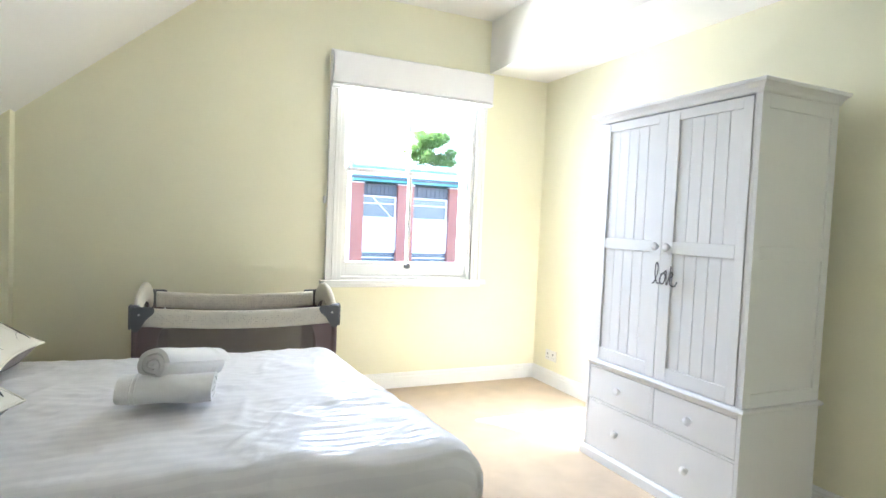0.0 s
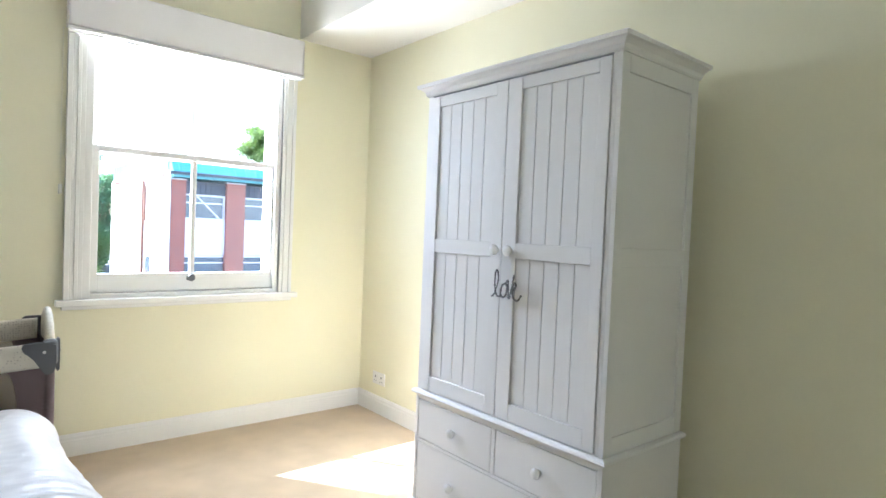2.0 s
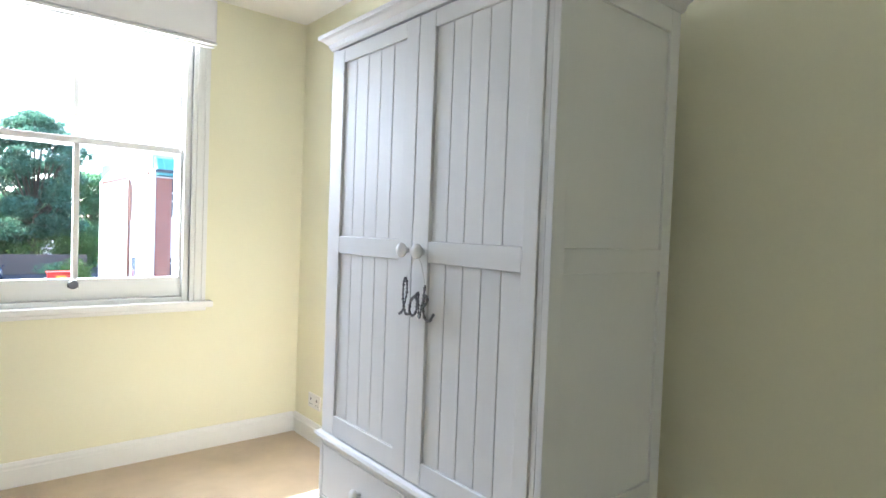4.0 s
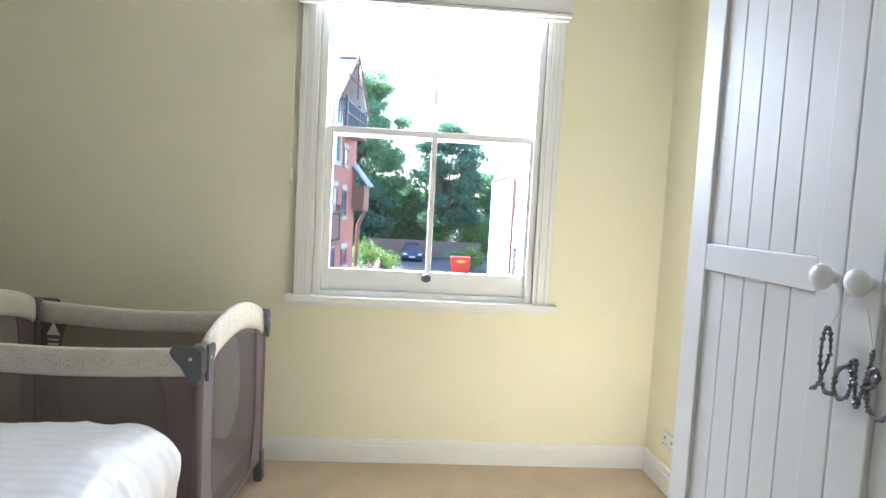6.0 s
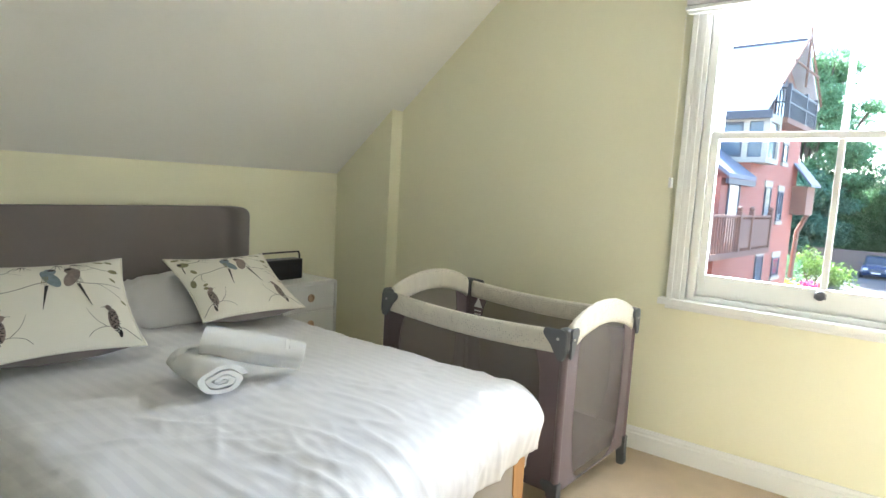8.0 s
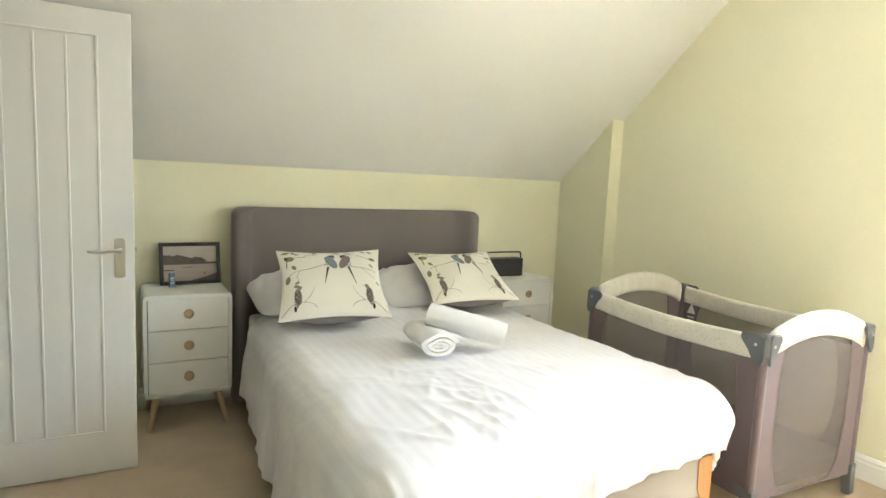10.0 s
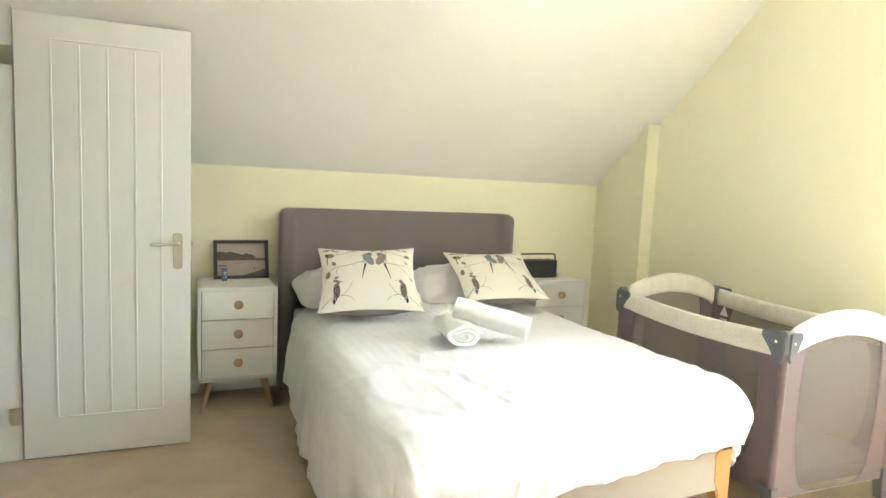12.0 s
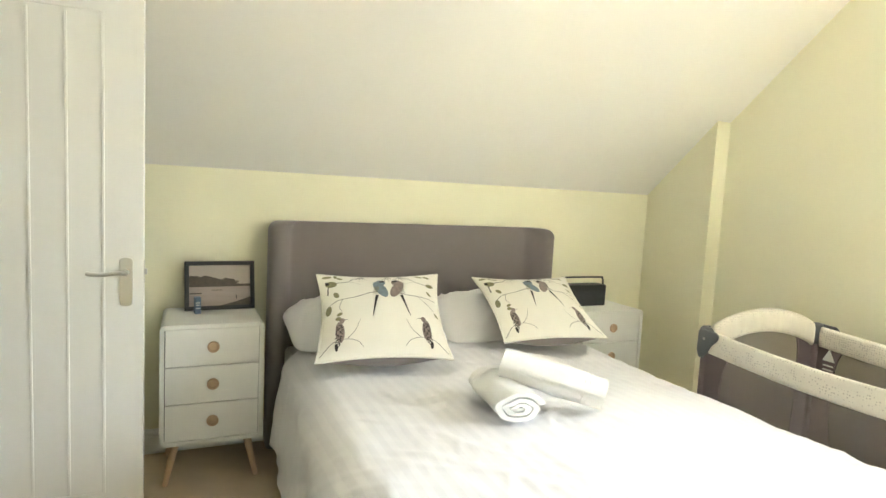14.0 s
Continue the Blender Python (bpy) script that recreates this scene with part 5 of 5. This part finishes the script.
for k in range(6):
    x = k * 2.85 - (0.45 if k == 0 else 0.42)
    x0, x1 = (0.0, 0.63) if k == 0 else (x, x + 0.86)
    part("brick_pier", boxes((x0, x1, 0.0, 0.35, 0, Z + 3.10)), M_BRICKWORK, blk)
    part("pier_cap", boxes((x0 - 0.03, x1 + 0.03, -0.03, 0.35, Z + 3.10, Z + 3.16)), M_PANEL, blk)
    a, b_ = x1, (k + 1) * 2.85 - 0.42
    if k == 5:
        break
    w_ = part("window", boxes((a, b_, 0.28, 0.32, Z + 1.40, Z + 2.52)), M_PANE, blk)
    part("window_frame", boxes((a, b_, 0.24, 0.28, Z + 2.44, Z + 2.52), (a, b_, 0.24, 0.28, Z + 2.10, Z + 2.16), (a, b_, 0.24, 0.28, Z + 1.38, Z + 1.46), (a, a + 0.06, 0.24, 0.28, Z + 1.46, Z + 2.44), (b_ - 0.10, b_, 0.24, 0.28, Z + 1.46, Z + 2.44)), M_PANEL, w_)
    if k == 0:
        # white diagonal in front of the first upper window
        part("window_diagonal", tube(bmesh.new(), [(a + 0.55, 0.26, Z + 2.42), (b_ - 0.25, 0.26, Z + 1.46)], 0.035, 6), M_PANEL, w_, "white diagonal bar across the glass")
    part("fascia_cladding", boxes(*[(a + (b_ - a) * j / 8 + 0.01, a + (b_ - a) * (j + 1) / 8 - 0.01, 0.20, 0.24, Z + 2.52, Z + 3.10) for j in range(8)]), M_DARK, blk, "dark slatted cladding above the window")
    part("white_panel", boxes((a, b_, 0.16, 0.22, Z - 0.22, Z + 1.38)), M_PANEL, blk)
    w_ = part("window", boxes((a, b_, 0.28, 0.32, Z - 1.6, Z - 0.22)), M_PANE, blk)
    part("window_frame", boxes((a, b_, 0.24, 0.28, Z - 0.34, Z - 0.24), (a, b_, 0.24, 0.28, Z - 0.62, Z - 0.56), (a, b_, 0.24, 0.28, Z - 1.6, Z - 1.5)), M_PANEL, w_)
    part("white_panel", boxes((a, b_, 0.16, 0.22, 0.2, Z - 1.6)), M_PANEL, blk)
part("gutter", boxes((-0.1, 16.0, -0.35, -0.22, Z + 3.30, Z + 3.44)), M_DARK, blk)
bm = bmesh.new()
prism(bm, [(-0.30, Z + 3.42), (0.15, Z + 3.95), (0.75, Z + 4.22), (1.6, Z + 4.36), (13.0, Z + 4.36), (13.0, Z + 3.2), (-0.30, Z + 3.2)], "x", 0.02, 16.2)
part("roof", bm, M_GREEN, blk, "curved green sheet metal roof")
bm = bmesh.new()
for k in range(33):
    x = 0.3 + 0.49 * k
    tube(bm, [(x, -0.30, Z + 3.44), (x, 0.15, Z + 3.97), (x, 0.75, Z + 4.24), (x, 1.6, Z + 4.38)], 0.022, 5)
part("roof_seam", bm, M_GREEN, blk)

# garden walls, car, bin
gw = structure("boundary_wall", boxes((-12, 9.5, 56, 56.3, GZ, GZ + 1.55)), M_OLDBRICK, "old brown brick wall behind the car park", "wall")
structure("low_wall", boxes((0.4, 0.65, 36, 47, GZ, GZ + 0.9)), M_BRICKWORK, "low red brick garden wall", "wall")
rail = thing("garden_fence", (-2.0, 27.0, GZ), "black metal railing in front of the flower bed", "fence")
bm = bmesh.new()
bars(bm, (0, 0), (3.2, 2.0), 26, 0.012, 0, 1.15)
tube(bm, [(0, 0, 1.05), (3.2, 2.0, 1.05)], 0.02, 6)
tube(bm, [(0, 0, 0.15), (3.2, 2.0, 0.15)], 0.02, 6)
part("bars", bm, M_DARK, rail)


def loft(rings):
    bm = bmesh.new()
    rows = [[bm.verts.new(p) for p in r] for r in rings]
    n = len(rows[0])
    for a, b in zip(rows, rows[1:]):
        for k in range(n):
            bm.faces.new((a[k], a[(k + 1) % n], b[(k + 1) % n], b[k]))
    bm.faces.new(rows[0])
    bm.faces.new(rows[-1])
    return bm


car = thing("car", (2.95, 50.5, GZ), "dark blue hatchback car parked facing the house", "car")


def car_ring(w_, y0, y1, z):
    r = 0.14
    return [(-w_, y0 + r, z), (-w_ + r, y0, z), (w_ - r, y0, z), (w_, y0 + r, z), (w_, y1 - r, z), (w_ - r, y1, z), (-w_ + r, y1, z), (-w_, y1 - r, z)]


bd = part("body", loft([car_ring(0.82, 0.05, 4.0, 0.22), car_ring(0.86, 0.0, 4.05, 0.45), car_ring(0.86, 0.04, 4.02, 0.70), car_ring(0.80, 0.25, 3.95, 0.88), car_ring(0.76, 0.9, 3.9, 0.96)]), M_CAR, car)
part("cabin", loft([car_ring(0.76, 0.95, 3.85, 0.94), car_ring(0.66, 1.45, 3.65, 1.36)]), M_CARGLASS, car, "dark car windows")
part("car_roof", loft([car_ring(0.67, 1.42, 3.66, 1.36), car_ring(0.62, 1.6, 3.5, 1.43)]), M_CAR, car)
for sx in (-1, 1):
    for y in (0.75, 3.3):
        bm = bmesh.new()
        cyl(bm, (sx * 0.70, y, 0.31), (sx * 0.88, y, 0.31), 0.31, segs=20)
        wh = part("wheel", bm, M_RUBBER, car)
        bm = bmesh.new()
        cyl(bm, (sx * 0.88, y, 0.31), (sx * 0.89, y, 0.31), 0.19, segs=16)
        part("rim", bm, M_CHROME, wh)
    part("headlight", boxes((sx * 0.62 - 0.14, sx * 0.62 + 0.14, -0.012, 0.06, 0.58, 0.72), bevel=0.01), M_PLATE, car)
    part("mirror", boxes((sx * 0.95 - 0.08, sx * 0.95 + 0.08, 1.2, 1.28, 0.92, 1.04), bevel=0.01), M_CAR, car)
part("number_plate", boxes((-0.26, 0.26, -0.02, 0.0, 0.36, 0.47)), M_PLATE, car)
part("grille", boxes((-0.4, 0.4, -0.014, 0.01, 0.52, 0.62)), M_DARK, car)
tb = thing("wheeled_bin", (6.3, 43.0, GZ), "large red wheeled waste bin beside a hedge", "waste bin")
part("bin_body", loft([[(x * 0.9, y * 0.9, 0.15) for x, y in ((-0.65, -0.4), (0.65, -0.4), (0.65, 0.4), (-0.65, 0.4))], [(x, y, 1.15) for x, y in ((-0.68, -0.45), (0.68, -0.45), (0.68, 0.45), (-0.68, 0.45))]]), M_RED, tb)
part("lid", boxes((-0.72, 0.72, -0.5, 0.5, 1.15, 1.25), bevel=0.03), M_RED, tb)
part("label", boxes((-0.25, 0.25, -0.47, -0.452, 0.85, 1.02)), M_YELLOW, tb)
for sx in (-1, 1):
    bm = bmesh.new()
    cyl(bm, (sx * 0.45 - 0.03, -0.28, 0.1), (sx * 0.45 + 0.03, -0.28, 0.1), 0.1, segs=12)
    cyl(bm, (sx * 0.45 - 0.03, 0.28, 0.1), (sx * 0.45 + 0.03, 0.28, 0.1), 0.1, segs=12)
    part("wheel", bm, M_RUBBER, tb)


def leaf_cloud(clumps, per, size, seed):
    """Many small leaf blades scattered through clumps (x, y, z, rx, ry, rz)."""
    g_ = np.random.default_rng(seed)
    vs, fs = [], []
    for cx, cy, cz, rx, ry, rz in clumps:
        n = int(per * (rx * ry * rz) ** (2 / 3))
        d = g_.normal(size=(n, 3))
        d /= np.linalg.norm(d, axis=1)[:, None]
        rad = g_.uniform(0.25, 1.25, n) ** 0.6
        c = np.array((cx, cy, cz)) + d * rad[:, None] * np.array((rx, ry, rz))
        u = g_.normal(size=(n, 3))
        u /= np.linalg.norm(u, axis=1)[:, None]
        v = np.cross(u, g_.normal(size=(n, 3)))
        v /= np.linalg.norm(v, axis=1)[:, None]
        s = size * g_.uniform(0.6, 1.3, n)[:, None]
        k0 = len(vs) * 4
        quad = np.stack([c - u * s, c - v * s * 0.5, c + u * s, c + v * s * 0.5], axis=1)
        vs.extend(quad)
    allv = np.array(vs).reshape(-1, 3)
    faces = np.arange(len(allv)).reshape(-1, 4)
    return allv, faces


def tree(at, height, width, seed, mt_, low=0.18, label="tall leafy broadleaf tree beyond the car park wall", size=0.15, per=560):
    rng = random.Random(seed)
    ob = thing("tree", at, label, "tree")
    bm = bmesh.new()
    cyl(bm, (0, 0, -0.1), (0.1, 0, height * 0.35), height * 0.030, height * 0.018, 12)
    clumps = []
    for k in range(110):
        f = rng.uniform(low, 0.96)
        spread = width / 2 * math.sin(math.pi * min(1, (1.06 - f) / 1.0)) ** 0.6 * rng.uniform(0.30, 1.0)
        a = rng.uniform(0, 2 * math.pi)
        r = width * rng.uniform(0.055, 0.14)
        c = (spread * math.cos(a), spread * math.sin(a), height * f)
        clumps.append((*c, r * 1.25, r * 1.25, r * 0.62))
        if k % 2:
            tube(bm, [(0.05, 0, height * min(0.34, f * 0.6)), (c[0] * 0.5, c[1] * 0.5, height * f * 0.72), c], height * 0.004, 5)
    clumps.append((0, 0, height * 0.93, width * 0.14, width * 0.14, height * 0.05))
    part("trunk", bm, M_BARK, ob)
    v, f_ = leaf_cloud(clumps, per, size, seed)
    me = bpy.data.meshes.new("crown")
    me.from_pydata(v.tolist(), [], f_.tolist())
    me.materials.append(mt_)
    cr = new("crown", me)
    cr.parent = ob
    return ob


tree((-2.6, 60, GZ), 17.5, 9.5, 11, M_LEAF, 0.25)
tree((-7.5, 66, GZ), 19, 10, 12, M_LEAF, 0.25)
tree((6.3, 60, GZ), 13.4, 7.4, 13, M_TEAL, 0.22, "dense dark green tree beyond the car park wall")
tree((1.2, 66, GZ), 6.6, 9.0, 14, M_LEAF, 0.05, "low spreading green tree behind the wall")
tree((4.5, 68, GZ), 6.4, 8.0, 19, M_LEAF, 0.05, "low spreading green tree behind the wall")
tree((-3.2, 58, GZ), 7.6, 8.0, 15, M_TEAL, 0.05, "low dark green tree behind the wall")
tree((10.5, 64, GZ), 9.0, 7.0, 16, M_LEAF, 0.05, "low green tree behind the wall")
tree((27.5, 64, GZ), 15.6, 7.5, 17, M_SHRUB, 0.3, "light green leafy tree rising behind the block")
tree((20.0, 70, GZ), 12.5, 5.0, 18, M_LEAF, 0.3, "slim green tree rising behind the block")


def shrub(at, w_, d_, h_, seed, mt_, label, size=0.10, per=420):
    ob = thing("shrub", at, label, "shrub")
    rng = random.Random(seed)
    clumps = [(rng.uniform(-w_, w_) * 0.7, rng.uniform(-d_, d_) * 0.7, h_ * rng.uniform(0.3, 0.75), w_ * 0.45, d_ * 0.5, h_ * 0.3) for _ in range(9)]
    bm = bmesh.new()
    for c in clumps:
        tube(bm, [(c[0] * 0.3, c[1] * 0.3, -0.05), (c[0] * 0.8, c[1] * 0.8, c[2] * 0.7), c[:3]], 0.03, 5)
    part("stems", bm, M_BARK, ob)
    v, f_ = leaf_cloud(clumps, per, size, seed)
    me = bpy.data.meshes.new("foliage")
    me.from_pydata(v.tolist(), [], f_.tolist())
    me.materials.append(mt_)
    fo = new("foliage", me)
    fo.parent = ob
    return ob


shrub((0.0, 42, GZ), 1.8, 1.5, 2.3, 31, M_SHRUB, "light green garden shrub beside the low wall")
shrub((-1.9, 40, GZ), 1.4, 1.2, 1.8, 32, M_LEAF, "green garden shrub beside the house")
shrub((6.4, 47, GZ), 1.5, 1.0, 1.5, 33, M_LEAF, "clipped green hedge behind the red bin")
shrub((8.2, 58, GZ), 3.6, 1.5, 3.4, 36, M_SHRUB, "light green shrubs under the trees behind the brick wall")
shrub((7.4, 45.5, GZ), 1.0, 1.0, 2.0, 34, M_SHRUB, "light green bush beside the block")
shrub((-0.3, 30, GZ), 1.3, 1.2, 1.3, 35, M_LEAF, "low flowering garden bed plants", 0.07)
fl = thing("flowers", (-0.3, 30, GZ), "pink and yellow flowers in the garden bed", "flowers")
fl["kind"] = "stuff"
for name, mt_, items in (("pink_blooms", M_PINK, ((-0.5, -0.4, 1.75), (0.75, -0.5, 1.5), (0.9, -0.3, 1.35))), ("yellow_blooms", M_YELLOW, ((0.1, -0.6, 1.45), (-0.1, -0.5, 1.4)))):
    bm = bmesh.new()
    rng = random.Random(9)
    for x, y, z in items:
        tube(bm, [(x * 0.6, y * 0.6, 0.0), (x, y, z)], 0.012, 5)
        for _ in range(30):
            bmesh.ops.create_icosphere(bm, subdivisions=1, radius=0.06, matrix=Matrix.Translation((x + rng.gauss(0, 0.12), y + rng.gauss(0, 0.12), z + rng.gauss(0, 0.09))))
    part(name, bm, mt_, fl)
